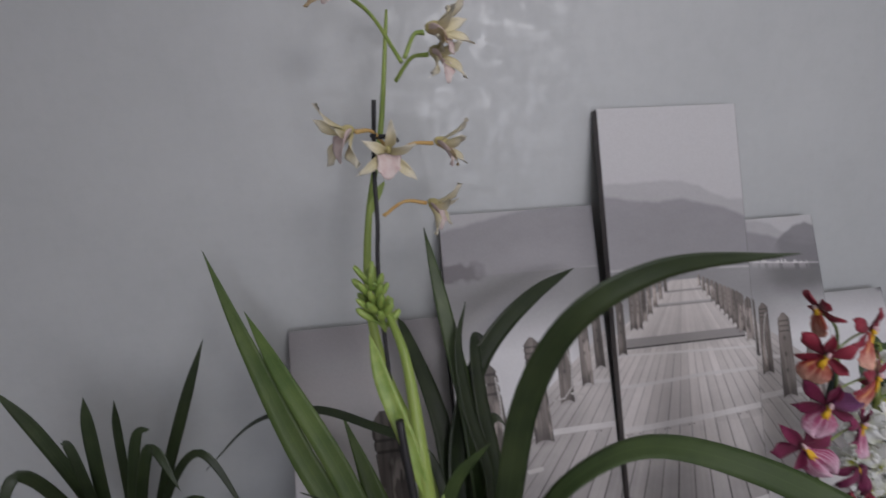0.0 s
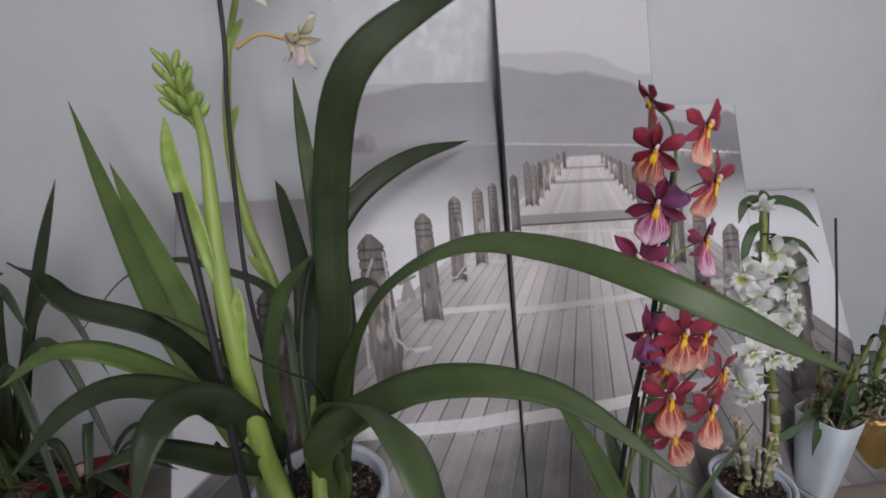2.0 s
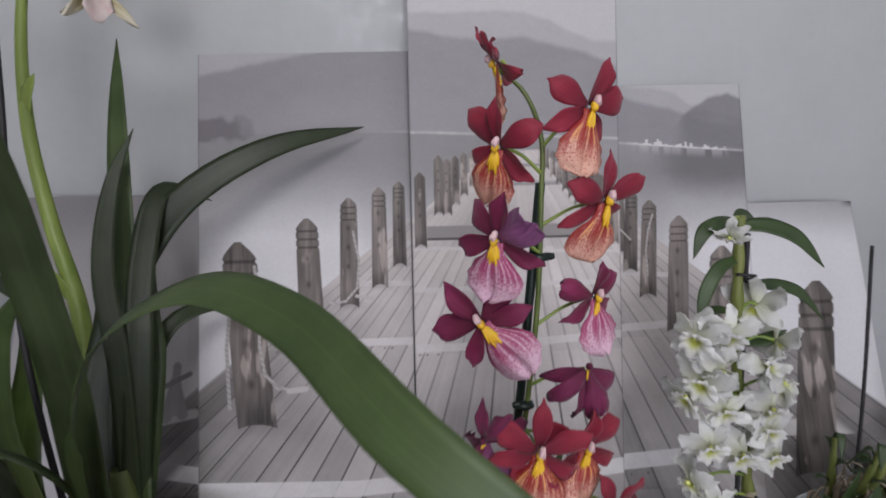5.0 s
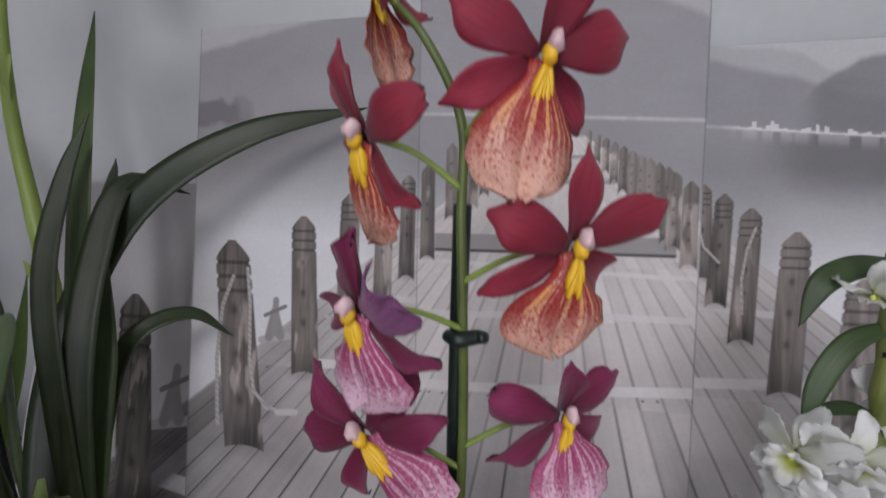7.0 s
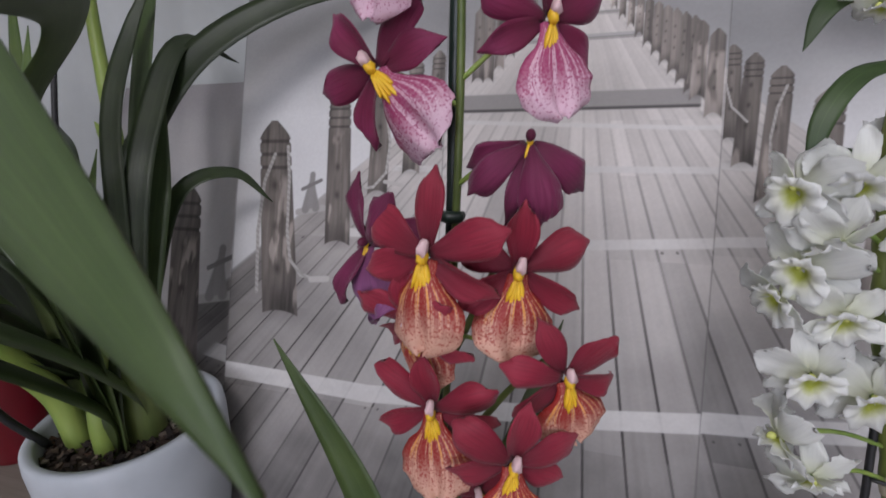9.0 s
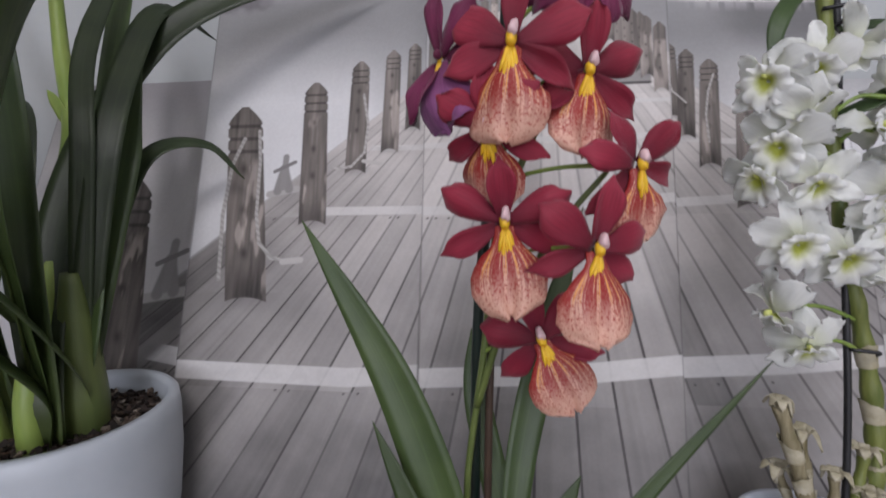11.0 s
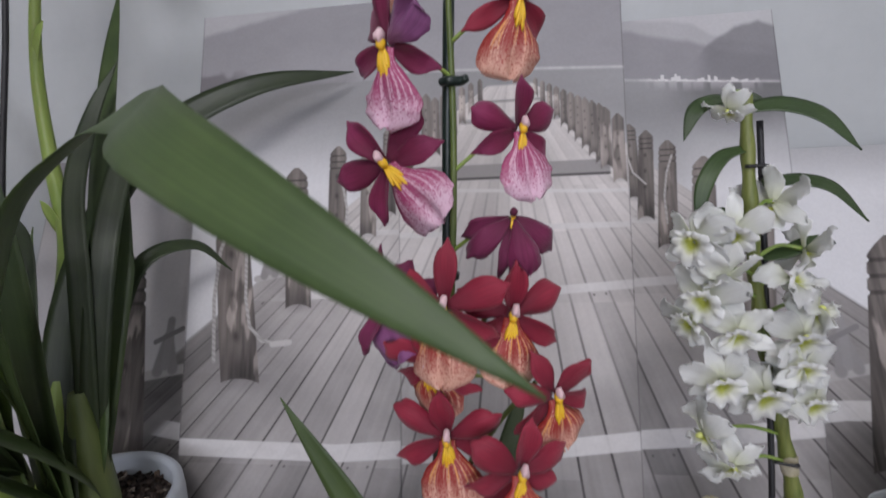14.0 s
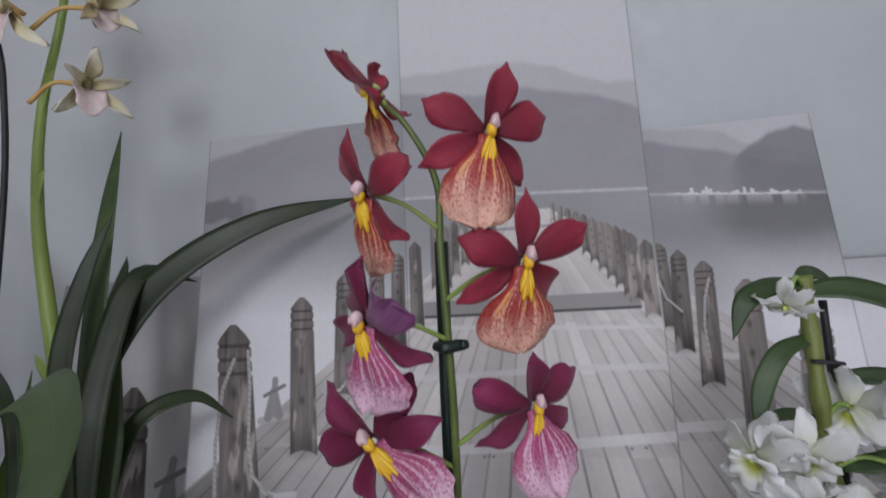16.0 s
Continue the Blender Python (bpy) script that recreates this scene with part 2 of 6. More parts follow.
M_WALL = wall_mat()
M_WOOD = wood_mat()
M_PRINT = print_mat()
M_BARK = soil_mat()
M_PLASTER = simple("white_plaster", (0.70, 0.70, 0.69), (0.76, 0.76, 0.75), 8.0, 0.85, 0.2, 300.0)
M_FLOOR = simple("oak_floor", (0.28, 0.2, 0.13), (0.36, 0.26, 0.18), 6.0, 0.5, stretch=(1, 12, 1))
M_EDGE = simple("canvas_edge_print", (0.075, 0.068, 0.066), (0.17, 0.155, 0.15), 26.0, 0.65, 0.2, 700.0, stretch=(1, 1, 0.15))
M_CERAMIC = simple("white_ceramic", (0.48, 0.52, 0.58), (0.54, 0.575, 0.63), 14.0, 0.22, 0.04, 40.0, spec=0.5)
M_CERAMIC_MATT = simple("matt_white_ceramic", (0.40, 0.435, 0.465), (0.50, 0.53, 0.56), 10.0, 0.42, 0.08, 160.0)
M_PLASTIC_IN = simple("pale_blue_inner_pot", (0.42, 0.50, 0.60), (0.50, 0.57, 0.66), 20.0, 0.35)
M_FROST = simple("frosted_white_glass", (0.47, 0.53, 0.555), (0.55, 0.60, 0.625), 12.0, 0.25, sss=0.2)
M_GOLD = simple("gold_lacquer", (0.30, 0.19, 0.06), (0.42, 0.28, 0.10), 18.0, 0.32)
M_GOLD.node_tree.nodes["Principled BSDF"].inputs["Metallic"].default_value = 0.75
M_RED = simple("red_pot", (0.110, 0.004, 0.010), (0.154, 0.007, 0.015), 12.0, 0.3)
M_DARKPOT = simple("black_plastic_pot", (0.012, 0.013, 0.015), (0.025, 0.027, 0.03), 12.0, 0.16)
M_STICK = simple("black_plastic_stick", (0.007, 0.007, 0.008), (0.014, 0.014, 0.016), 30.0, 0.55)
M_GSTICK = simple("dark_green_stick", (0.004, 0.012, 0.009), (0.009, 0.020, 0.014), 30.0, 0.4)
M_WOODSTICK = simple("dark_bamboo_stick", (0.035, 0.02, 0.012), (0.06, 0.035, 0.02), 30.0, 0.6)
M_LEAF = leaf_mat("cymbidium_leaf", (0.034, 0.060, 0.017), (0.058, 0.091, 0.028), root=(0.065, 0.090, 0.025))
M_LEAF_YOUNG = leaf_mat("young_leaf", (0.072, 0.128, 0.028), (0.115, 0.175, 0.044), root=(0.065, 0.090, 0.025))
# darker copy: puts backlit shade into cymbidium leaves; the grassy plant is itself dark
M_LEAF_DARK = leaf_mat("dark_leaf", (0.016, 0.029, 0.010), (0.032, 0.049, 0.017), root=(0.065, 0.090, 0.025))
M_LEAF_CAMB = leaf_mat("oncidium_leaf", (0.032, 0.058, 0.015), (0.055, 0.087, 0.025), root=(0.17, 0.22, 0.05))
M_LEAF_DEN = leaf_mat("dendrobium_leaf", (0.024, 0.048, 0.013), (0.044, 0.078, 0.023))
M_LEAF_DRY = leaf_mat("withered_leaf", (0.10, 0.045, 0.03), (0.17, 0.09, 0.06))
M_STEM_Y = simple("yellow_green_stem", (0.17, 0.25, 0.045), (0.26, 0.34, 0.08), 40.0, 0.45, 0.15, 300.0, stretch=(1, 1, 0.1), sss=0.1)
M_STEM_G = simple("green_stem", (0.065, 0.095, 0.020), (0.115, 0.150, 0.038), 40.0, 0.45, 0.15, 300.0)
M_BULB = simple("green_pseudobulb", (0.075, 0.105, 0.03), (0.125, 0.155, 0.045), 25.0, 0.45, 0.2, 260.0, stretch=(3, 3, 0.3))
M_BUD = simple("green_bud", (0.16, 0.25, 0.045), (0.27, 0.36, 0.09), 60.0, 0.45, sss=0.15)
M_SHEATH = simple("dry_papery_sheath", (0.30, 0.27, 0.17), (0.50, 0.46, 0.35), 90.0, 0.75, 0.4, 400.0)
M_CANE = simple("olive_cane", (0.085, 0.115, 0.022), (0.18, 0.20, 0.05), 60.0, 0.5, 0.3, 300.0, stretch=(3, 3, 0.3))
M_ROOT = simple("grey_roots", (0.26, 0.20, 0.14), (0.45, 0.38, 0.29), 80.0, 0.8, 0.4, 300.0)
M_PED = simple("orange_pedicel", (0.45, 0.26, 0.07), (0.52, 0.36, 0.13), 60.0, 0.5)
M_RED_PETAL = petal_mat("crimson_petal", (0.100, 0.004, 0.016), (0.215, 0.010, 0.030), (0.260, 0.020, 0.042))
M_MAG_PETAL = petal_mat("magenta_petal", (0.085, 0.004, 0.024), (0.15, 0.008, 0.045), (0.19, 0.018, 0.07))
M_PUR_PETAL = petal_mat("withering_purple_petal", (0.085, 0.007, 0.030), (0.150, 0.014, 0.060), (0.120, 0.012, 0.048))
M_LIP_RED = lip_mat("orange_red_speckled_lip", (0.30, 0.010, 0.010), (0.36, 0.030, 0.022), (0.62, 0.36, 0.27), (0.74, 0.34, 0.08))
M_LIP_MAG = lip_mat("pink_speckled_lip", (0.33, 0.030, 0.12), (0.34, 0.040, 0.14), (0.62, 0.42, 0.51), (0.62, 0.36, 0.44))
M_YELLOW = simple("yellow_crest", (0.66, 0.36, 0.010), (0.78, 0.50, 0.03), 200.0, 0.5, sss=0.1)
M_COLUMN = simple("pale_pink_column", (0.50, 0.30, 0.32), (0.68, 0.52, 0.52), 100.0, 0.45)
M_WHITE_PETAL = petal_mat("white_petal", (0.74, 0.76, 0.60), (0.84, 0.85, 0.82), (0.86, 0.87, 0.85), trans=0.55, vein_h=0.12, vein_c=0.25)
M_WHITE_LIP = petal_mat("white_lip", (0.52, 0.56, 0.10), (0.84, 0.85, 0.76), (0.87, 0.88, 0.86), trans=0.45, v0=0.22, v1=0.50, vein_h=0.12, vein_c=0.25)
M_THROAT = simple("yellow_green_throat", (0.50, 0.55, 0.10), (0.66, 0.68, 0.26), 150.0, 0.55)
M_CREAM_PETAL = petal_mat("cream_petal", (0.52, 0.46, 0.20), (0.68, 0.62, 0.40), (0.74, 0.70, 0.56), trans=0.25)
M_CREAM_LIP = simple("pale_pink_lip", (0.66, 0.50, 0.48), (0.76, 0.68, 0.64), 130.0, 0.5, 0.3, 300.0, trans=0.2)
M_BROWNED = simple("browned_sepal", (0.28, 0.18, 0.09), (0.56, 0.46, 0.28), 70.0, 0.6, 0.3, 300.0)
M_BULB_FLAT = simple("smooth_green_bulb", (0.062, 0.112, 0.034), (0.088, 0.140, 0.045), 40.0, 0.4, 0.1, 200.0)
M_DRYCANE = simple("shrivelled_cane", (0.13, 0.11, 0.05), (0.30, 0.26, 0.16), 70.0, 0.7, 0.5, 300.0, stretch=(3, 3, 0.3))
M_VIO_LIP = petal_mat("withering_violet_lip", (0.13, 0.02, 0.07), (0.22, 0.07, 0.18), (0.19, 0.06, 0.16))
M_GLASS_FOOT = simple("pale_glass_foot", (0.30, 0.35, 0.37), (0.40, 0.45, 0.46), 40.0, 0.08)


# ---- mesh helpers ----
def mesh_of(name, verts, faces, mat, smooth=True, uvs=None):
    me = bpy.data.meshes.new(name)
    me.from_pydata([tuple(v) for v in verts], [], faces)
    me.materials.append(mat)
    if smooth:
        me.polygons.foreach_set("use_smooth", [True] * len(me.polygons))
    if uvs is not None:
        lay = me.uv_layers.new(name="UVMap")
        idx = np.empty(len(me.loops), dtype=np.int32)
        me.loops.foreach_get("vertex_index", idx)
        lay.data.foreach_set("uv", np.asarray(uvs, dtype=np.float32)[idx].ravel())
    me.update()
    return me


def put(name, me, parent=None, label="", m=None):
    ob = new(name, me)
    if parent is not None:
        ob.parent = parent
    if m is not None:
        ob.matrix_basis = m
    if label:
        ob["label"] = label
    return ob


def part(name, bm, material, parent, label="", smooth=True):
    me = bpy.data.meshes.new(name)
    bm.to_mesh(me)
    bm.free()
    me.materials.append(material)
    if smooth:
        me.polygons.foreach_set("use_smooth", [True] * len(me.polygons))
    return put(name, me, parent, label)


def thing(name, place, label, category, group="", kind=""):
    ob = new(name)
    ob.location = place
    ob.empty_display_size = 0.05
    return tagged(ob, label, category, group, kind)


def box_bm(x0, x1, y0, y1, z0, z1, bevel=0.0):
    bm = bmesh.new()
    bmesh.ops.create_cube(bm, size=1.0)
    for v in bm.verts:
        v.co = V((x0 if v.co.x < 0 else x1, y0 if v.co.y < 0 else y1, z0 if v.co.z < 0 else z1))
    if bevel:
        bmesh.ops.bevel(bm, geom=bm.edges[:], offset=bevel, segments=2, affect="EDGES")
    return bm


def lathe(name, profile, mat, segs=56, square=0.0):
    """Closed solid of revolution from (radius, height) pairs; square: how far its section turns into a rounded square."""
    verts, faces = [], []
    n = len(profile)
    for i in range(segs):
        a = 2 * math.pi * i / segs
        k = 1.0
        if square:
            e = 2 + square * 8
            k = 0.95 / (abs(math.cos(a)) ** e + abs(math.sin(a)) ** e) ** (1 / e)
            a += 0.3
        verts += [(r * k * math.cos(a), r * k * math.sin(a), z) for r, z in profile]
    for i in range(segs):
        j = (i + 1) % segs
        for k in range(n - 1):
            faces.append((i * n + k, j * n + k, j * n + k + 1, i * n + k + 1))
    me = mesh_of(name, verts, faces, mat)
    bm = bmesh.new()
    bm.from_mesh(me)
    bmesh.ops.remove_doubles(bm, verts=bm.verts, dist=1e-5)
    bmesh.ops.recalc_face_normals(bm, faces=bm.faces)
    bm.to_mesh(me)
    bm.free()
    return me


def spline(pts, n):
    """Catmull-Rom through the points, n samples."""
    p = [V(q) for q in pts]
    p = [2 * p[0] - p[1]] + p + [2 * p[-1] - p[-2]]
    segs = len(p) - 3
    res = []
    for i in range(n):
        u = i / (n - 1) * segs
        k = min(int(u), segs - 1)
        t = u - k
        a, b, c, d = p[k:k + 4]
        res.append(0.5 * ((2 * b) + (c - a) * t + (2 * a - 5 * b + 4 * c - d) * t * t + (3 * b - a - 3 * c + d) * t ** 3))
    return res


def tube(name, pts, radii, mat, sides=10, n=None, base=V((0, 0, 0)), swell=None):
    """Round stem along the points with a radius at each, ends closed."""
    n = n or max(8, len(pts) * 5)
    line = spline(pts, n)
    rad = [float(v) for v in np.interp(np.linspace(0, 1, n), np.linspace(0, 1, len(radii)), radii)]
    if swell:
        rad = [r * (1 + swell(i / (n - 1))) for i, r in enumerate(rad)]
    verts, faces = [], []
    side = None
    for i, q in enumerate(line):
        t = (line[min(i + 1, n - 1)] - line[max(i - 1, 0)]).normalized()
        side = (t.orthogonal() if side is None else side - t * side.dot(t)).normalized()
        up = t.cross(side)
        for k in range(sides):
            a = 2 * math.pi * k / sides
            verts.append(q - base + rad[i] * (math.cos(a) * side + math.sin(a) * up))
    for i in range(n - 1):
        for k in range(sides):
            k2 = (k + 1) % sides
            faces.append((i * sides + k, i * sides + k2, (i + 1) * sides + k2, (i + 1) * sides + k))
    faces.append(tuple(range(sides))[::-1])
    faces.append(tuple((n - 1) * sides + k for k in range(sides)))
    return mesh_of(name, verts, faces, mat)


def strap(name, pts, width, mat, base=V((0, 0, 0)), fold=0.35, n=None, tip=1.0, root=0.45, twist=0.0, curl=0.0, face=None, blunt=0.0, face_end=None, belly=0.35):
    """Strap leaf: a folded blade with thickness along the points. face: the way its upper side looks, face_end: at its outer end, belly: where it is widest."""
    n = n or max(14, len(pts) * 6)
    line = spline(pts, n)
    cols = (-1.0, -0.55, 0.0, 0.55, 1.0)
    top, low, uvs, last = [], [], [], None
    for i, q in enumerate(line):
        u = i / (n - 1)
        t = (line[min(i + 1, n - 1)] - line[max(i - 1, 0)]).normalized()
        f = V(face) if face else UP
        if face_end:
            f = f.lerp(V(face_end), ease(0.5, 0.8, u))
        side = t.cross(f)
        if last is not None:
            keep = last - t * last.dot(t)
            if side.length < 0.4 or side.dot(keep) < 0:
                side = keep
            else:
                side = side.normalized() * 0.35 + keep.normalized() * 0.65
        side.normalize()
        last = side.copy()
        nor = side.cross(t).normalized()
        if twist:
            rot = Matrix.Rotation(twist * u, 3, t)
            side, nor = rot @ side, rot @ nor
        w = root + (1 - root) * min(1.0, u / belly) ** 0.8
        if u > 0.6:
            k = (u - 0.6) / 0.4
            w *= max(blunt, (1 - k ** (2.0 * tip))) if u < 1 else blunt
        w = max(w, 0.02) * width / 2
        depth = fold * (1.0 - 0.6 * u)
        for c in cols:
            off = side * (c * w) + nor * (abs(c) ** 1.3 * w * depth + curl * w * c)
            th = 0.0009 * (1 - 0.7 * abs(c))
            top.append(q - base + off + nor * th)
            low.append(q - base + off - nor * th)
            uvs.append(((c + 1) / 2, u))
    m = len(cols)
    verts = top + low
    o = len(top)
    faces = []
    for i in range(n - 1):
        for k in range(m - 1):
            a = i * m + k
            faces.append((a, a + 1, a + m + 1, a + m))
            faces.append((o + a, o + a + m, o + a + m + 1, o + a + 1))
        a, b = i * m, i * m + m - 1
        faces.append((a, a + m, o + a + m, o + a))
        faces.append((b, o + b, o + b + m, b + m))
    faces.append(tuple(range(m))[::-1] + tuple(range(o, o + m)))
    e = (n - 1) * m
    faces.append(tuple(range(e, e + m)) + tuple(range(o + e + m - 1, o + e - 1, -1)))
    return mesh_of(name, verts, faces, mat, uvs=uvs + uvs)


# ---- room ----
RX0, RX1, RY0, CEIL = -1.9, 1.02, -3.0, 2.5


def slab(name, x0, x1, y0, y1, z0, z1, mat, label, category):
    ob = part(name, box_bm(x0, x1, y0, y1, z0, z1), mat, None, smooth=False)
    return tagged(ob, label, category, kind="structure")


slab("wall_north", RX0 - 0.1, RX1 + 0.1, WALL_Y, WALL_Y + 0.12, -0.002, CEIL, M_WALL, "silver-grey wallpapered wall with a patchy brushed sheen", "wall")
# west wall, floor and ceiling are unseen; they close the room and bounce light
slab("wall_west", RX0 - 0.1, RX0, RY0, WALL_Y - 0.002, 0, CEIL, M_PLASTER, "plain white plaster side wall", "wall")
slab("wall_east", RX1, RX1 + 0.1, RY0, WALL_Y - 0.002, 0, CEIL, M_PLASTER, "plain white plaster side wall", "wall")
slab("floor", RX0 - 0.1, RX1 + 0.1, RY0 - 0.1, WALL_Y, -0.06, -0.003, M_FLOOR, "brown wooden floor under the sideboard", "floor")
slab("ceiling", RX0 - 0.1, RX1 + 0.1, RY0 - 0.1, WALL_Y + 0.12, CEIL + 0.002, CEIL + 0.1, M_PLASTER, "plain white ceiling", "ceiling")
# an unseen wall behind the camera, with an added window opening behind the fill lamp
WX0, WX1, WZ0, WZ1 = -0.6, 0.8, 0.9, 2.2
bm = bmesh.new()
for x0, x1, z0, z1 in ((RX0 - 0.1, WX0, 0, CEIL), (WX1, RX1 + 0.1, 0, CEIL), (WX0, WX1, 0, WZ0), (WX0, WX1, WZ1, CEIL)):
    vs = [bm.verts.new((x, y, z)) for x in (x0, x1) for y in (RY0 - 0.1, RY0 - 0.002) for z in (z0, z1)]
    for f in ((0, 1, 3, 2), (4, 6, 7, 5), (0, 4, 5, 1), (2, 3, 7, 6), (0, 2, 6, 4), (1, 5, 7, 3)):
        bm.faces.new([vs[i] for i in f])
tagged(part("wall_south", bm, M_PLASTER, None, smooth=False), "unseen white plaster wall with an added window opening", "wall", kind="structure")


# ---- sideboard ----
def sideboard():
    b = thing("sideboard", (0, 0, 0), "greyed oak sideboard with a plain top, against the wall", "sideboard")
    x0, x1, y0 = -1.25, 0.98, -0.585
    part("top", box_bm(x0, x1, y0, WALL_Y - 0.006, SHELF - 0.034, SHELF, 0.002), M_WOOD, b, "greyed oak veneer top", smooth=False)
    part("body", box_bm(x0 + 0.02, x1 - 0.02, y0 + 0.045, WALL_Y - 0.01, 0.085, SHELF - 0.036), M_WOOD, b, smooth=False)
    part("plinth", box_bm(x0 + 0.05, x1 - 0.05, y0 + 0.08, WALL_Y - 0.02, 0.0, 0.083), M_DARKPOT, b, smooth=False)
    step = (x1 - x0 - 0.04) / 4
    for i in range(4):
        a = x0 + 0.02 + i * step
        d = part("door", box_bm(a + 0.002, a + step - 0.002, y0 + 0.024, y0 + 0.043, 0.09, SHELF - 0.04, 0.0015), M_WOOD, b, smooth=False)
        hx = a + (step - 0.05 if i % 2 == 0 else 0.05)
        part("handle", box_bm(hx - 0.006, hx + 0.006, y0 + 0.002, y0 + 0.0235, 0.46, 0.6, 0.003), M_STICK, d)
    return b


sideboard()


# ---- the picture in five stretched canvases: a jetty on a misty lake ----
LEAN, FOOT_Y = 0.26, -0.241
VX, VZ = 0.178, 1.478


def lattice(seed, nx, nz):
    return np.random.RandomState(seed).rand(nz + 2, nx + 2)


def vnoise(x, z, fx, fz, seed):
    """Smooth value noise with fx, fz cells a metre."""
    g = lattice(seed, 256, 256)
    u, w = (x + 3.0) * fx, (z + 3.0) * fz
    i, j = np.floor(u).astype(int), np.floor(w).astype(int)
    a, b = u - i, w - j
    a, b = a * a * (3 - 2 * a), b * b * (3 - 2 * b)
    i, j = i % 256, j % 256
    return (g[j, i] * (1 - a) + g[j, i + 1] * a) * (1 - b) + (g[j + 1, i] * (1 - a) + g[j + 1, i + 1] * a) * b


def fractal(x, z, fx, fz, seed, n=4):
    s, amp, tot = 0, 1.0, 0
    for k in range(n):
        s = s + amp * vnoise(x, z, fx * 2 ** k, fz * 2 ** k, seed + k)
        tot += amp
        amp *= 0.55
    return s / tot


def ease(e0, e1, v):
    t = np.clip((v - e0) / (e1 - e0), 0, 1)
    return t * t * (3 - 2 * t)


def over(img, mask, colour):
    c = np.asarray(colour, dtype=float)
    img += mask[..., None] * (c - img)


def photo(x, z):
    """Colours of the photograph at the places x, z of the wall (metres)."""
    img = np.zeros(x.shape + (3,))
    # sky above, lake below, whitening into mist
    sky_c = ease(1.50, 1.80, z)
    g = 0.47 + 0.05 * sky_c + 0.03 * (fractal(x, z, 4, 7, 11) - 0.5)
    img[...] = g[..., None] * np.array([0.99, 0.99, 1.0])
    horizon = np.interp(x, (-0.30, -0.20, 0.05, 0.20, 0.319, 0.322, 0.53, 0.75), (1.474, 1.483, 1.481, 1.474, 1.468, 1.460, 1.444, 1.430))
    # hills: a pale ridge, a nearer slope, a dark headland
    rough = 0.007 * (fractal(x, z * 0, 26, 1, 21) - 0.5)
    tex = 0.03 * (fractal(x, z, 30, 60, 31) - 0.5)
    ridge = np.interp(x, (-0.3, 0.03, 0.12, 0.19, 0.227, 0.257, 0.287, 0.319, 0.322, 0.36, 0.40, 0.43, 0.455, 0.53), (1.60, 1.642, 1.640, 1.638, 1.628, 1.610, 1.598, 1.597, 1.548, 1.540, 1.538, 1.530, 1.512, 1.490)) + rough
    slope = np.interp(x, (-0.3, 0.02, 0.082, 0.141, 0.19, 0.244, 0.288, 0.319, 0.322, 0.42, 0.47, 0.53), (1.56, 1.622, 1.610, 1.600, 1.606, 1.592, 1.578, 1.563, 1.530, 1.508, 1.490, 1.478)) + rough
    head = np.interp(x, (0.42, 0.435, 0.446, 0.482, 0.511, 0.531, 0.56), (1.474, 1.490, 1.502, 1.523, 1.528, 1.518, 1.505)) + rough
    mist = ease(1.482, 1.565, z)
    over(img, ease(0.004, -0.004, z - ridge) * 0.85, (0.375, 0.370, 0.380))
    over(img, ease(0.005, -0.005, z - slope) * 0.9, (0.250, 0.246, 0.258))
    over(img, (1 - mist) * 0.55 * ease(0.32, 0.08, x), (0.318, 0.312, 0.322))
    over(img, ease(0.004, -0.004, z - head) * ease(0.415, 0.45, x) * 0.85, (0.185, 0.182, 0.192))
    img += tex[..., None] * ease(0.01, -0.01, z - ridge)[..., None]
    # lake
    water = ease(0.0015, -0.0015, z - horizon)
    d = np.clip(horizon - z, 0, 1)
    lake = 0.265 + 0.40 * ease(0.03, 0.20, d) + 0.06 * (fractal(x, z, 6, 24, 41) - 0.5) + 0.05 * (fractal(x, z, 40, 8, 47) - 0.5) * ease(-0.25, -0.5, x)
    lake += 0.10 * ease(0.0, 0.05, np.abs(x - VX) - 0.2) * ease(0.02, 0.15, d)
    lake -= 0.11 * ease(0.37, 0.45, x) * ease(0.085, 0.03, d + 0.03 * (fractal(x, z, 25, 25, 45) - 0.5))
    lake = np.clip(lake, 0.05, 0.66)
    over(img, water, lake[..., None] * np.array([0.985, 0.985, 0.995]))
    # grey top of the outer left picture, smoky streaks below it
    left = ease(-0.277, -0.280, x)
    band = ease(1.25, 1.395, z) * left
    over(img, left * 0.9, (0.52, 0.505, 0.505))
    over(img, band * 0.85, (0.20, 0.19, 0.197))
    streak = fractal(x, z, 26, 3, 43) * ease(-0.48, -0.35, x) * left * ease(1.05, 1.2, z)
    over(img, np.clip((streak - 0.42) * 1.6, 0, 0.5), (0.27, 0.26, 0.265))
    # pale shore line, village and its reflection, little island
    shore = np.exp(-((z - horizon - 0.001) / 0.0018) ** 2) * (0.25 + 0.75 * fractal(x, z * 0, 120, 1, 51)) * ease(-0.02, 0.05, x)
    over(img, np.clip(shore, 0, 1) * 0.8, (0.60, 0.58, 0.58))
    vil = ease(0.355, 0.38, x) * ease(0.515, 0.49, x)
    cells = np.floor(x / 0.0042).astype(int) % 64
    hp = np.random.RandomState(53).rand(64)
    houses = np.where(hp[cells] > 0.3, 0.0020 + 0.0095 * hp[(cells * 7 + 3) % 64] ** 2, 0.0012)
    over(img, vil * ((z > horizon) & (z < horizon + houses)) * 0.85, (0.64, 0.63, 0.62))
    refl = vil * (z < horizon) * ease(0.016, 0.0, d) * ease(0.45, 0.7, vnoise(x, z * 0, 190, 1, 55))
    over(img, refl * 0.5, (0.50, 0.48, 0.49))
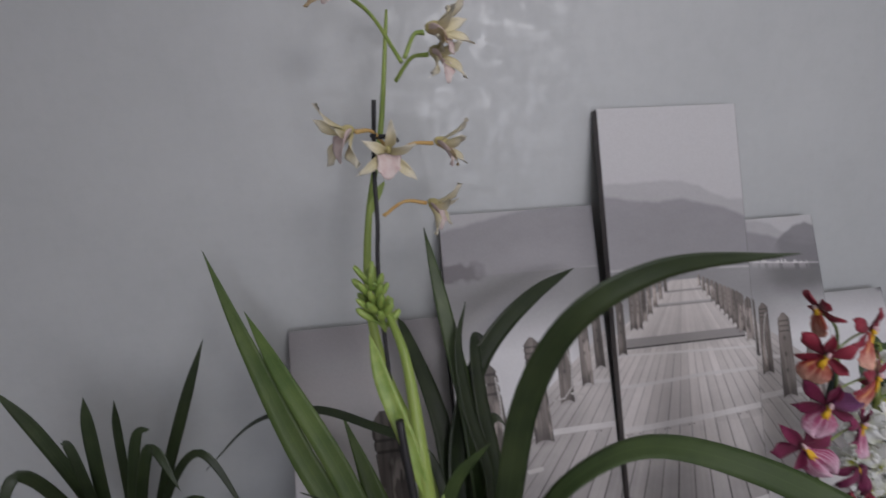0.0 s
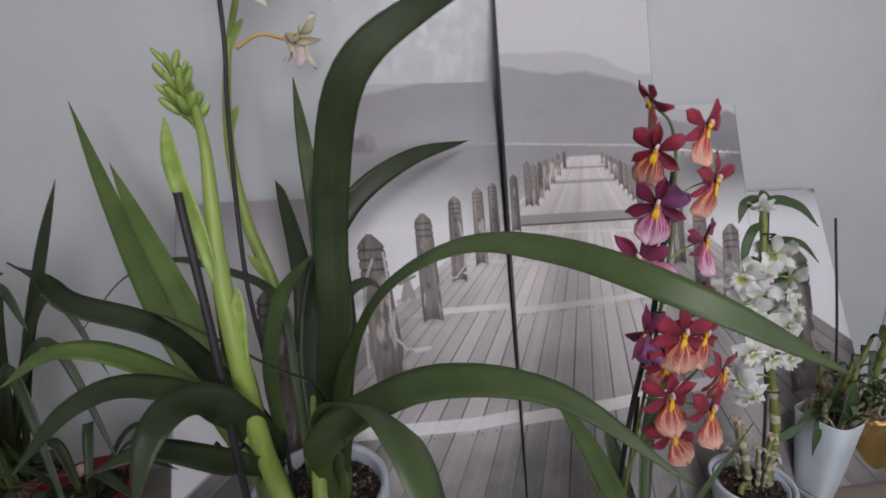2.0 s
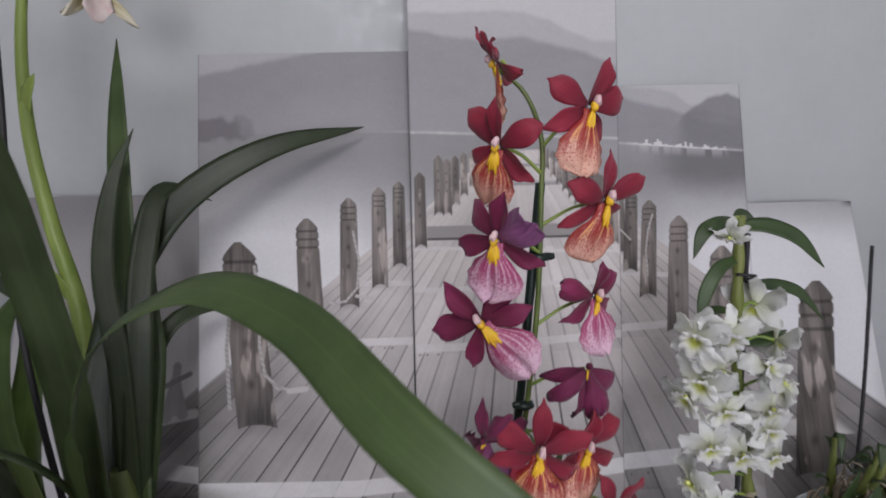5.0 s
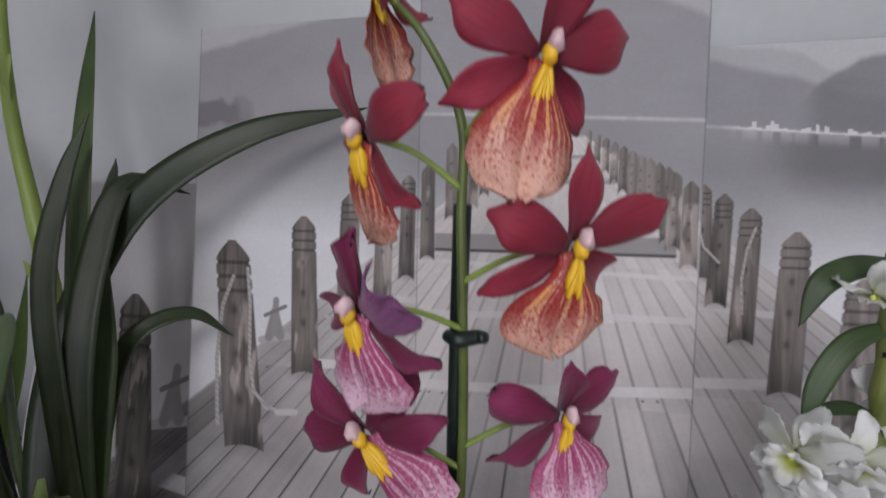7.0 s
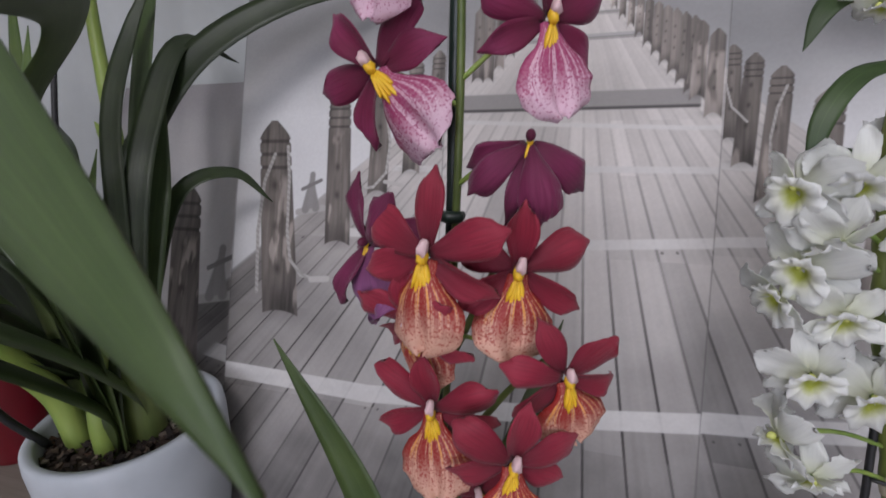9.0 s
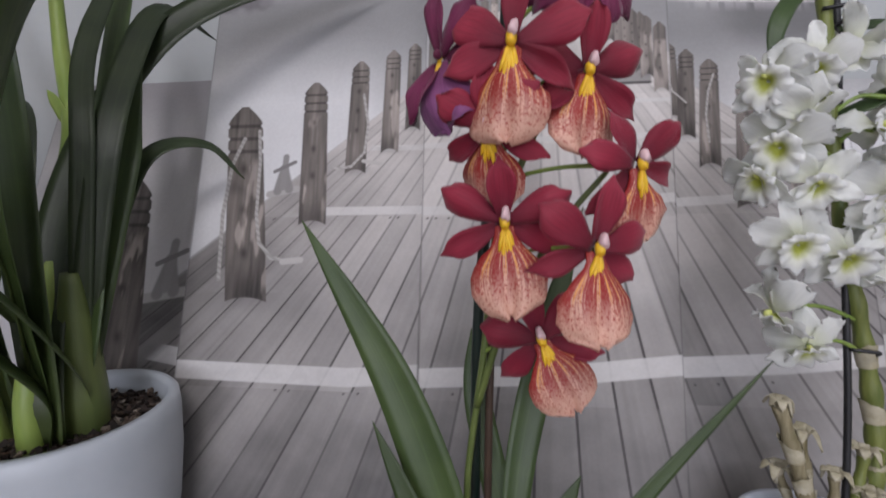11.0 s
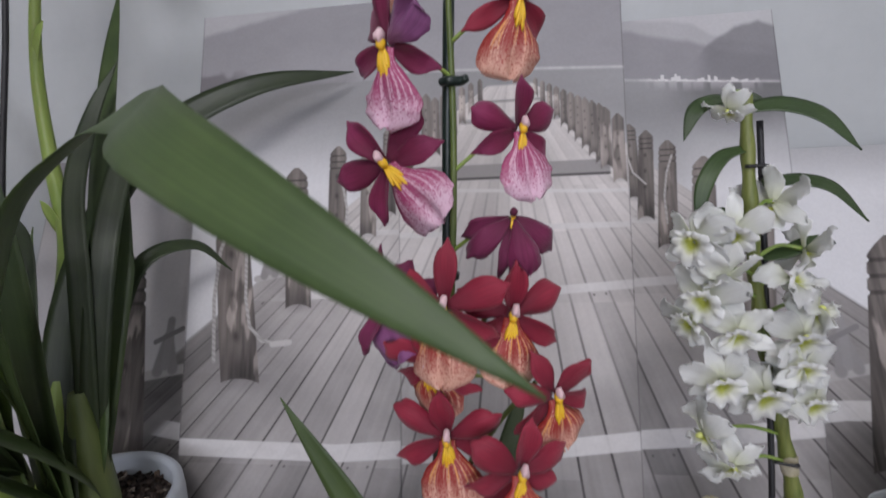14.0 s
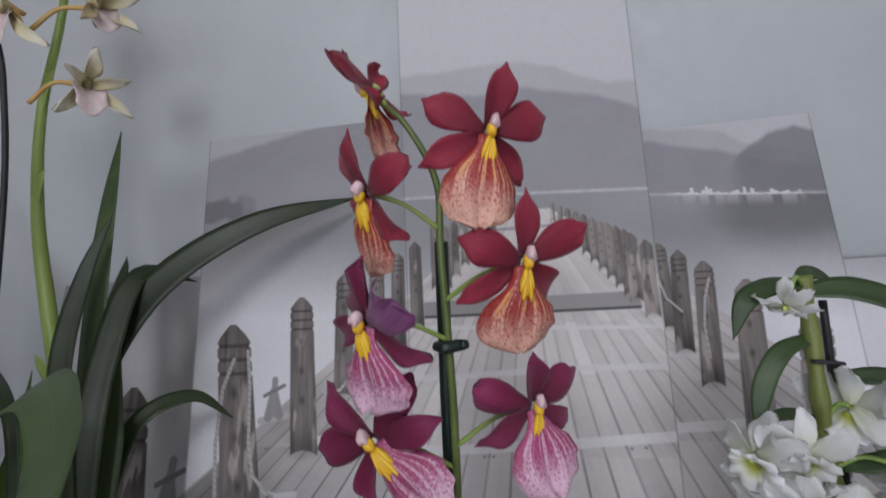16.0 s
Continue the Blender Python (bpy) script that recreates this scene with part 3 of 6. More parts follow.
    isl = ease(-0.195, -0.22, x + 0.02 * (vnoise(x, z, 60, 60, 57) - 0.5)) * (x > -0.2785)
    over(img, isl * ease(0.020, 0.010, np.abs(z - 1.490) + 0.010 * (vnoise(x, z, 90, 90, 56) - 0.5)), (0.17, 0.16, 0.17))

    # deck
    k = (x - VX) / np.maximum(VZ - z, 1e-4)
    dl, dr = -1.32, 1.36
    deck = ease(1.458, 1.454, z) * ease(dl - 0.02, dl + 0.01, k) * ease(dr + 0.02, dr - 0.01, k)
    pitch = 0.0865
    cell = k / pitch + 0.34
    idx = np.floor(cell)
    f = cell - idx
    pal = np.random.RandomState(61).rand(64, 64)
    ci = idx.astype(int) % 64
    part_row = np.searchsorted((0.984, 1.187, 1.272, 1.327), z)
    tone = 0.325 + 0.11 * (pal[ci, 0] - 0.5) + 0.09 * (pal[ci, part_row + 9] - 0.5)
    grain = fractal(k * 1.0, z, 60, 4, 63, 3)
    tone = tone + 0.075 * (grain - 0.5) + 0.20 * (fractal(x, z, 9, 14, 64) - 0.5)
    # darker towards foot and sides: light falloff is partly put into the print
    tone = tone + 0.23 * ease(1.03, 1.28, z) - 0.11 * ease(1.06, 0.86, z)
    tone = tone - 0.17 * ease(0.62, 1.15, np.abs(k - 0.02)) * ease(1.36, 1.2, z)
    over(img, deck, np.clip(tone, 0.06, 0.7)[..., None] * np.array([1.0, 0.945, 0.908]))
    w = VZ - z
    gap = np.minimum(f, 1 - f) * pitch * w
    lines = ease(0.0021, 0.0008, gap) * (0.50 + 0.50 * (pal[(idx + (f > 0.5)).astype(int) % 64, 7 + part_row])) * ease(0.08, 0.26, w) * (1 - 0.45 * ease(1.06, 1.20, z))
    over(img, deck * lines * 0.95, (0.035, 0.03, 0.03))
    # white tapes across
    tapes = ((0.0105, (-0.345, -0.28, -0.056, 0.05, 0.2, 0.319, 0.322, 0.43, 0.57), (1.012, 1.003, 1.000, 1.008, 1.016, 1.030, 1.021, 1.028, 1.043)),
             (0.0052, (-0.18, 0.085, 0.2, 0.319, 0.322, 0.4), (1.193, 1.195, 1.200, 1.208, 1.200, 1.204)),
             (0.0034, (-0.07, 0.08, 0.2, 0.32, 0.4), (1.274, 1.272, 1.278, 1.278, 1.272)),
             (0.0022, (0.064, 0.285), (1.328, 1.319)))
    for half, tx, tz in tapes:
        zz = np.interp(x, tx, tz)
        jump = np.where(x < -0.279, 0.004, 0.0) if half > 0.01 else 0.0
        t = ease(half + 0.001, half - 0.001, np.abs(z - zz - jump)) * deck * ease(-1.1, -1.05, k) * ease(1.16, 1.1, k)
        over(img, t * (0.70 + 0.3 * fractal(x, z, 60, 90, 71)), (0.60, 0.585, 0.57))
        if half > 0.004:
            for q, side in enumerate((0.20, 0.80)):
                nail = np.hypot((f - side) * pitch * w, z - zz - jump + 1.7 * half)
                over(img, ease(0.0021, 0.0009, nail) * deck * (pal[ci, 30 + q] > 0.66) * 0.7, (0.05, 0.045, 0.045))
    # steps across the deck further out
    for zs, hs in ((1.349, 0.009), (1.413, 0.0026), (1.437, 0.0015)):
        wz = VZ - zs
        t = ease(hs, hs - 0.0012, np.abs(z - zs)) * ease(-0.99, -0.97, (x - VX) / wz) * ease(0.94, 0.92, (x - VX) / wz)
        over(img, t, (0.27, 0.257, 0.25) if zs < 1.4 else (0.38, 0.37, 0.365))
        over(img, ease(0.0022, 0.001, np.abs(z - zs + hs)) * (t > -1) * ease(-0.99, -0.97, (x - VX) / wz) * ease(0.94, 0.92, (x - VX) / wz) * (1.0 if zs < 1.4 else 0.45), (0.07, 0.065, 0.065))

    # posts, far to near
    def post(cx, foot, top, half, seed, tone_p, lean=0.0, cap=True):
        c = cx + lean * (top - z)
        h = half * (1 + 0.12 * ease(top, foot, z))
        cap_h = half * 0.95
        cut = np.clip((z - (top - cap_h)) / cap_h, 0, 1)
        hw = h * (1 - 0.78 * cut ** 1.4)
        groove = np.zeros_like(z)
        if half > 0.008:
            for gz in (1.05, 1.75, 2.45):
                groove = np.maximum(groove, ease(half * 0.16, half * 0.03, np.abs(z - (top - gz * half))))
        hw = hw * (1 - 0.10 * groove)
        m = ease(0.0012, -0.0006, np.abs(x - c) - hw) * ease(foot - 0.0012, foot + 0.0012, z + 0.004 * ((x - c) / half) ** 2) * (z < top + 0.001)
        u = (x - c) / h
        val = 0.92 * tone_p * (0.20 + 1.6 * fractal(x, z, 130, 12, seed, 3)) * (1.12 - 0.22 * (u > 0.25) - 0.16 * ease(0.6, 1.0, np.abs(u)))
        val = val * (1 - 0.55 * groove) * (1 - 0.45 * ease(foot + 2.4 * half, foot, z))
        worn = ease(0.60, 0.72, fractal(x, z, 70, 18, seed + 5, 3)) * ease(top - 2.6 * half, top - 3.4 * half, z)
        val = val + worn * 0.20
        for q in range(3):
            kz = top - (3.4 + 2.2 * q) * half
            knot = np.exp(-(((x - c + 0.1 * half) / (0.22 * half)) ** 2 + ((z - kz) / (0.3 * half)) ** 2))
            val = val * (1 - 0.6 * knot)
        over(img, m, val[..., None] * np.array([1.0, 0.88, 0.80]))
        sh = ease(2.2 * half, 0.0, np.hypot((x - c) * 0.8, (z - foot) * 2.2)) * (1 - m) * (z < foot + 0.25 * half)
        over(img, sh * 0.35, (0.09, 0.085, 0.085))

    for i in range(5, -1, -1):
        w_i = 0.040 + 0.0125 * i
        post(VX - 0.95 * w_i, VZ - w_i, VZ - 0.32 * w_i, 0.042 * w_i + 0.0010, 80 + i, 0.21)
    for i in range(9, -1, -1):
        w_i = 0.036 + 0.0095 * i
        post(VX + 0.90 * w_i, VZ - w_i, VZ - 0.44 * w_i, 0.036 * w_i + 0.0010, 120 + i, 0.20)
    for cx, foot, top, half, s in ((0.069, 1.376, 1.450, 0.0058, 1), (0.043, 1.333, 1.428, 0.0072, 2), (0.011, 1.300, 1.412, 0.0085, 3), (-0.018, 1.272, 1.404, 0.0100, 4), (-0.062, 1.246, 1.391, 0.0120, 5),
                                   (0.294, 1.350, 1.420, 0.0062, 6), (0.309, 1.333, 1.411, 0.0070, 7), (0.336, 1.306, 1.400, 0.0082, 8), (0.357, 1.281, 1.390, 0.0092, 9), (0.383, 1.246, 1.376, 0.0108, 10), (0.426, 1.198, 1.353, 0.0140, 11)):
        post(cx, foot, top, half, 160 + s * 9, 0.165 + 0.012 * (s % 3), lean=-0.07 if s > 8 else 0.0)
    post(0.488, 1.130, 1.310, 0.0175, 300, 0.20, lean=-0.10)

    def line_of(pts, half, colour, dash=0.0):
        for (xa, za), (xb, zb) in zip(pts, pts[1:]):
            t = np.clip(((x - xa) * (xb - xa) + (z - za) * (zb - za)) / ((xb - xa) ** 2 + (zb - za) ** 2 + 1e-9), 0, 1)
            dist = np.hypot(x - xa - t * (xb - xa), z - za - t * (zb - za))
            mk = ease(half, half * 0.55, dist)
            shade_r = 1.0 if not dash else 0.86 + 0.14 * np.sin((x * 0.6 + z) * dash)
            over(img, mk, np.asarray(colour) * (np.asarray(shade_r)[..., None] if dash else 1.0))

    def cleat(cx, cz, s):
        line_of([(cx - 0.030 * s, cz - 0.045 * s), (cx + 0.034 * s, cz - 0.034 * s)], 0.009 * s, (0.40, 0.38, 0.37))
        line_of([(cx - 0.012 * s, cz - 0.038 * s), (cx, cz + 0.01 * s), (cx + 0.014 * s, cz - 0.034 * s)], 0.012 * s, (0.25, 0.24, 0.235))
        line_of([(cx, cz - 0.03 * s), (cx + 0.002 * s, cz + 0.035 * s)], 0.009 * s, (0.27, 0.26, 0.255))
        line_of([(cx - 0.022 * s, cz + 0.004 * s), (cx + 0.024 * s, cz + 0.024 * s)], 0.005 * s, (0.20, 0.19, 0.19))

    cleat(-0.330, 1.118, 0.9)
    cleat(-0.158, 1.243, 0.6)
    cleat(0.585, 1.115, 0.8)
    # post with the rope
    post(-0.222, 1.088, 1.333, 0.0245, 400, 0.155, lean=0.11)
    rope = (0.46, 0.44, 0.42)
    line_of([(-0.218, 1.290), (-0.232, 1.255), (-0.238, 1.19), (-0.234, 1.11)], 0.0034, rope, 900)
    line_of([(-0.198, 1.300), (-0.193, 1.26), (-0.191, 1.19), (-0.184, 1.155), (-0.166, 1.136), (-0.130, 1.131)], 0.0030, rope, 900)
    line_of([(-0.150, 1.1315), (-0.126, 1.134)], 0.0048, (0.50, 0.48, 0.46))
    post(-0.123, 1.182, 1.364, 0.0160, 420, 0.165, lean=0.045)
    line_of([(-0.056, 1.345), (-0.048, 1.305), (-0.051, 1.268), (-0.068, 1.250), (-0.094, 1.248)], 0.0022, rope, 900)
    line_of([(-0.052, 1.257), (-0.028, 1.253)], 0.003, rope)
    line_of([(0.387, 1.357), (0.379, 1.335), (0.374, 1.305), (0.375, 1.272)], 0.0018, rope, 900)
    line_of([(0.330, 1.362), (0.337, 1.337), (0.352, 1.322)], 0.0014, rope)
    post(-0.412, 0.965, 1.240, 0.0270, 440, 0.125, lean=0.14)
    post(0.666, 0.985, 1.240, 0.0275, 460, 0.135, lean=-0.18)
    # thin grain over everything
    img *= (0.97 + 0.06 * vnoise(x, z, 420, 420, 500))[..., None]
    return np.clip(img, 0.01, 0.9)


def canvas(x0, x1, height, corner, label):
    """One leaning canvas: a bowed-free printed front of fine cells, printed edges, a stretcher behind."""
    th, cell = 0.018, 0.0011
    base = thing("canvas_picture", ((x0 + x1) / 2, FOOT_Y, SHELF + 0.0035), label, "picture", group="canvases of the jetty picture")
    o = V(base.location)
    slopev = V((0, LEAN, height)).normalized()
    nor = V((0, -slopev.z, slopev.y))
    length = math.hypot(LEAN, height)
    nx, nz = int((x1 - x0) / cell), int(length / cell)
    u = np.linspace(x0, x1, nx + 1)
    v = np.linspace(0, 1, nz + 1)
    X, Wv = np.meshgrid(u, v)
    co = np.empty(((nz + 1) * (nx + 1), 3))
    co[:, 0] = X.ravel() - o.x
    co[:, 1] = (Wv * LEAN).ravel()
    co[:, 2] = (Wv * height).ravel()
    colours = photo(X, SHELF + Wv * height)
    # dark line down both upright edges: shade of the seams painted into the print
    over(colours, np.maximum(ease(0.0022, 0.0006, X - x0), ease(0.0022, 0.0006, x1 - X)) * 0.45, (0.07, 0.066, 0.066))
    if corner:
        over(colours, ease(0.022, 0.0, (x1 - X)) * ease(0.012, 0.0, (1 - Wv) * height), (0.10, 0.10, 0.10))
    i = np.arange(nx * nz)
    a = (i // nx) * (nx + 1) + i % nx
    quads = np.stack([a, a + 1, a + nx + 2, a + nx + 1], 1)
    me = bpy.data.meshes.new("print")
    me.vertices.add(len(co))
    me.vertices.foreach_set("co", co.astype(np.float32).ravel())
    me.loops.add(quads.size)
    me.loops.foreach_set("vertex_index", quads.astype(np.int32).ravel())
    me.polygons.add(len(quads))
    me.polygons.foreach_set("loop_start", np.arange(0, quads.size, 4, dtype=np.int32))
    me.update(calc_edges=True)
    at = me.color_attributes.new("print", "FLOAT_COLOR", "POINT")
    rgba = np.ones((len(co), 4), dtype=np.float32)
    rgba[:, :3] = colours.reshape(-1, 3)
    at.data.foreach_set("color", rgba.ravel())
    me.materials.append(M_PRINT)
    put("print", me, base, "photo print of a wooden jetty on a misty lake")
    # edge wrap and stretcher bars
    w = x1 - x0
    back = -nor * th
    bm = bmesh.new()
    fr = [V((-w / 2, 0, 0)), V((w / 2, 0, 0)), V((w / 2, LEAN, height)), V((-w / 2, LEAN, height))]
    fv = [bm.verts.new(p - nor * 0.0004) for p in fr]
    bv = [bm.verts.new(p + back) for p in fr]
    ins = [bm.verts.new(p + back + V((sx * 0.03, 0, 0)) + slopev * sz * 0.03) for p, sx, sz in zip(fr, (1, -1, -1, 1), (1, 1, -1, -1))]
    for q in range(4):
        r = (q + 1) % 4
        bm.faces.new((fv[q], bv[q], bv[r], fv[r]))
        bm.faces.new((bv[q], ins[q], ins[r], bv[r]))
    bmesh.ops.recalc_face_normals(bm, faces=bm.faces)
    part("wrapped_edge", bm, M_EDGE, base, "dark printed canvas edge", smooth=False)
    return base


for x0, x1, h, corner, lab in ((-0.578, -0.2790, 0.572, False, "short leaning canvas of a jetty picture, grey mist and one post"),
                               (-0.2780, 0.0285, 0.776, False, "middle-height leaning canvas of a jetty picture, posts with rope"),
                               (0.0310, 0.3195, 0.958, False, "tallest leaning canvas of a jetty picture, boardwalk and hills"),
                               (0.3215, 0.5305, 0.722, False, "middle-height leaning canvas of a jetty picture, village on the shore"),
                               (0.5315, 0.7450, 0.537, True, "short leaning canvas of a jetty picture, white mist and one post")):
    canvas(x0, x1, h, corner, lab)


# ---- plant parts ----
def ease_in(u):
    return max(0.0, min(1.0, (u - 0.3) / 0.4)) ** 1.5


def blade(name, length, width, mat, prof, bend=0.0, cup=0.0, wave=0.0, nu=11, nv=7, seed=0, notch=0.0, thick=0.0004, curl=0.0, round_tip=0.10, groove=0.0, frill=0.0, skew=0.0):
    """A petal in its own frame: root at the origin, along +Y, upper side +Z. prof: widths along it (0..1)."""
    r = random.Random(seed)
    ph = r.random() * 6.28
    us = np.linspace(0, 1, nu)
    ws = [float(v) * width / 2 for v in np.interp(us, np.linspace(0, 1, len(prof)), prof)]
    top, low, uvs = [], [], []
    for i, u in enumerate(us):
        ang = bend * u
        y = length * (math.sin(ang) / bend if abs(bend) > 1e-3 else u)
        z = length * (-(1 - math.cos(ang)) / bend if abs(bend) > 1e-3 else 0)
        for k in range(nv):
            c = 2 * k / (nv - 1) - 1
            yy = y - notch * length * max(0.0, (u - 0.72) / 0.28) ** 1.5 * (1 - abs(c)) ** 2
            zz = z + cup * ws[i] * c * c + wave * length * math.sin(ph + 7 * u + 2.4 * c) * abs(c) * u - 0.0006 * math.exp(-(c * 4) ** 2) * (1 - u) + curl * length * max(0.0, u - 0.75) ** 2 * 8
            yy -= round_tip * length * c * c * u ** 4
            zz -= groove * length * math.exp(-(c * 5) ** 2) * ease_in(u)
            yy += length * 0.012 * math.sin(ph * 3 + 19 * u + 5 * c) * abs(c) * u
            zz += frill * length * math.sin(ph * 2 + 31 * u + (9 if c > 0 else 0)) * abs(c) ** 3 * ease_in(u + 0.2)
            yy += frill * 0.6 * length * math.sin(ph + 26 * u + 14 * c) * max(abs(c) ** 3, ease_in(u) ** 3)
            zz += skew * ws[i] * c * ease_in(u + 0.15)
            off = thick * (1 - 0.6 * abs(c))
            top.append((c * ws[i], yy, zz + off))
            low.append((c * ws[i], yy, zz - off))
            uvs.append(((c + 1) / 2, u))
    o, faces = len(top), []
    for i in range(nu - 1):
        for k in range(nv - 1):
            a = i * nv + k
            faces.append((a, a + 1, a + nv + 1, a + nv))
            faces.append((o + a, o + a + nv, o + a + nv + 1, o + a + 1))
        a, b = i * nv, i * nv + nv - 1
        faces += [(a, a + nv, o + a + nv, o + a), (b, o + b, o + b + nv, b + nv)]
    e = (nu - 1) * nv
    for k in range(nv - 1):
        faces += [(k, o + k, o + k + 1, k + 1), (e + k, e + k + 1, o + e + k + 1, o + e + k)]
    return mesh_of(name, top + low, faces, mat, uvs=uvs + uvs)


def lump(name, sx, sy, sz, mat, seed=0, rough=0.12, place=(0, 0, 0), sub=2):
    bm = bmesh.new()
    bmesh.ops.create_icosphere(bm, subdivisions=sub, radius=1.0)
    for v in bm.verts:
        k = 1 + rough * noise.noise(v.co * 2.3 + V((seed, seed * 2, 0)))
        v.co = V((v.co.x * sx * k, v.co.y * sy * k, v.co.z * sz * k)) + V(place)
    me = bpy.data.meshes.new(name)
    bm.to_mesh(me)
    bm.free()
    me.materials.append(mat)
    me.polygons.foreach_set("use_smooth", [True] * len(me.polygons))
    return me


def facing(place, way, up=(0, 0, 1), size=1.0):
    """Pose of a flower at place that looks along way (+Z of its frame), +Y upwards."""
    z = V(way).normalized()
    x = V(up).cross(z).normalized()
    y = z.cross(x)
    m = Matrix((x, y, z)).transposed().to_4x4()
    return Matrix.Translation(place) @ m @ Matrix.Diagonal((size, size, size, 1))


TEPAL = (0.26, 0.40, 0.56, 0.74, 0.89, 0.98, 1.0, 0.94, 0.76, 0.30)
SEPAL = (0.32, 0.46, 0.63, 0.80, 0.93, 1.0, 0.97, 0.86, 0.62, 0.20)
LIP = (0.24, 0.27, 0.42, 0.68, 0.89, 0.99, 1.0, 0.97, 0.86, 0.62, 0.14)


def camb_meshes(kind, var):
    pm = {"red": M_RED_PETAL, "mag": M_MAG_PETAL, "pur": M_PUR_PETAL, "vio": M_PUR_PETAL}[kind]
    lm = {"red": M_LIP_RED, "mag": M_LIP_MAG, "pur": M_PUR_PETAL, "vio": M_VIO_LIP}[kind]
    limp = {"pur": 0.75, "vio": 0.5}.get(kind, 0.0)
    s = var * 13
    rr = random.Random(s + 3)
    d = lambda a: rr.uniform(-a, a)
    return dict(
        dorsal=blade("sepal", 0.031, 0.0136, pm, SEPAL, 0.15 + limp + d(0.5), 0.45 + d(0.3), 0.05 + 0.08 * limp, seed=s + 1, curl=-0.12),
        lateral=blade("sepal", 0.032, 0.0136, pm, SEPAL, 0.45 + limp + d(0.5), 0.30 + d(0.4), 0.06 + 0.08 * limp, seed=s + 2, curl=-0.16),
        petal=blade("petal", 0.031, 0.0215 if kind == "pur" else 0.0176, pm, TEPAL, 0.40 + limp + d(0.5), -0.25 + d(0.4), 0.07 + 0.09 * limp, seed=s + 3, curl=-0.14),
        lip=blade("lip", *{"pur": (0.032, 0.028), "vio": (0.038, 0.031)}.get(kind, (0.043, 0.035)), lm, LIP, (1.3 if kind == "pur" else 0.46) + d(0.25), -0.46 + d(0.2), 0.05 + (0.12 if kind == "vio" else 0.0), nu=24, nv=15, seed=s + 4, notch=0.10, round_tip=0.05, groove=0.12 + d(0.04), frill=0.020, skew=d(0.35)),
        crest=None, kind=kind)


def crest_mesh():
    """Yellow keels on the lip: a warty block with five ridges that fan out down the lip."""
    bm = bmesh.new()
    keels = [(0.0, 0.0004, 0.0032, 0.0020, 0.0028, 0.0018)]
    for i in range(5):
        a = (i - 2) * 0.17
        ln = (0.0048, 0.0064, 0.0056, 0.0068, 0.0044)[i]
        keels.append((math.sin(a) * (0.0022 + ln * 0.7), -0.0012 - math.cos(a) * ln, 0.0030 - 0.0002 * i, 0.0010, ln, 0.0012))
    for i, (x, y, z, a, b, c) in enumerate(keels):
        r = bmesh.ops.create_icosphere(bm, subdivisions=2, radius=1.0)
        turn = (i - 3) * 0.15 if i else 0.0
        for v in r["verts"]:
            k = 1 + 0.35 * noise.noise(v.co * 3 + V((i, 0, 0)))
            px, py = v.co.x * a * k, v.co.y * b * k
            v.co = V((px * math.cos(turn) - py * math.sin(turn) + x, px * math.sin(turn) + py * math.cos(turn) + y, v.co.z * c * k + z))
    me = bpy.data.meshes.new("crest")
    bm.to_mesh(me)
    bm.free()
    me.materials.append(M_YELLOW)
    me.polygons.foreach_set("use_smooth", [True] * len(me.polygons))
    return me


CREST = crest_mesh()
COLUMN = lump("flower", 0.0022, 0.0034, 0.0034, M_COLUMN, 3, 0.5, (0.0006, 0.0040, 0.0058))
COLUMN_PUR = lump("flower", 0.0020, 0.0024, 0.0030, M_PUR_PETAL, 3, 0.1, (0, 0.0015, 0.0040))
CAMB = {(k, v): camb_meshes(k, v) for k in ("red", "mag", "pur", "vio") for v in range(6)}


def spin(deg, tilt=0.0, lift=0.0):
    """Petal pose in a flower: turned by deg in the flower's face from +X, tipped forward by tilt degrees."""
    return Matrix.Rotation(radians(deg - 90), 4, "Z") @ Matrix.Rotation(radians(tilt), 4, "X") @ Matrix.Translation((0, 0.0015, lift))


# the usual spread of the six segments, and how the withering ones hang: angle, tilt
SPREAD = {"red": ((90, 8), (212, 4), (328, 4), (152, 10), (28, 10), (270, 20)),
          "pur": ((190, -4), (252, 20), (300, -6), (218, 6), (324, 4), (274, 34)),
          "vio": ((98, 20), (226, 0), (244, 34), (62, 30), (30, 10), (284, 24))}


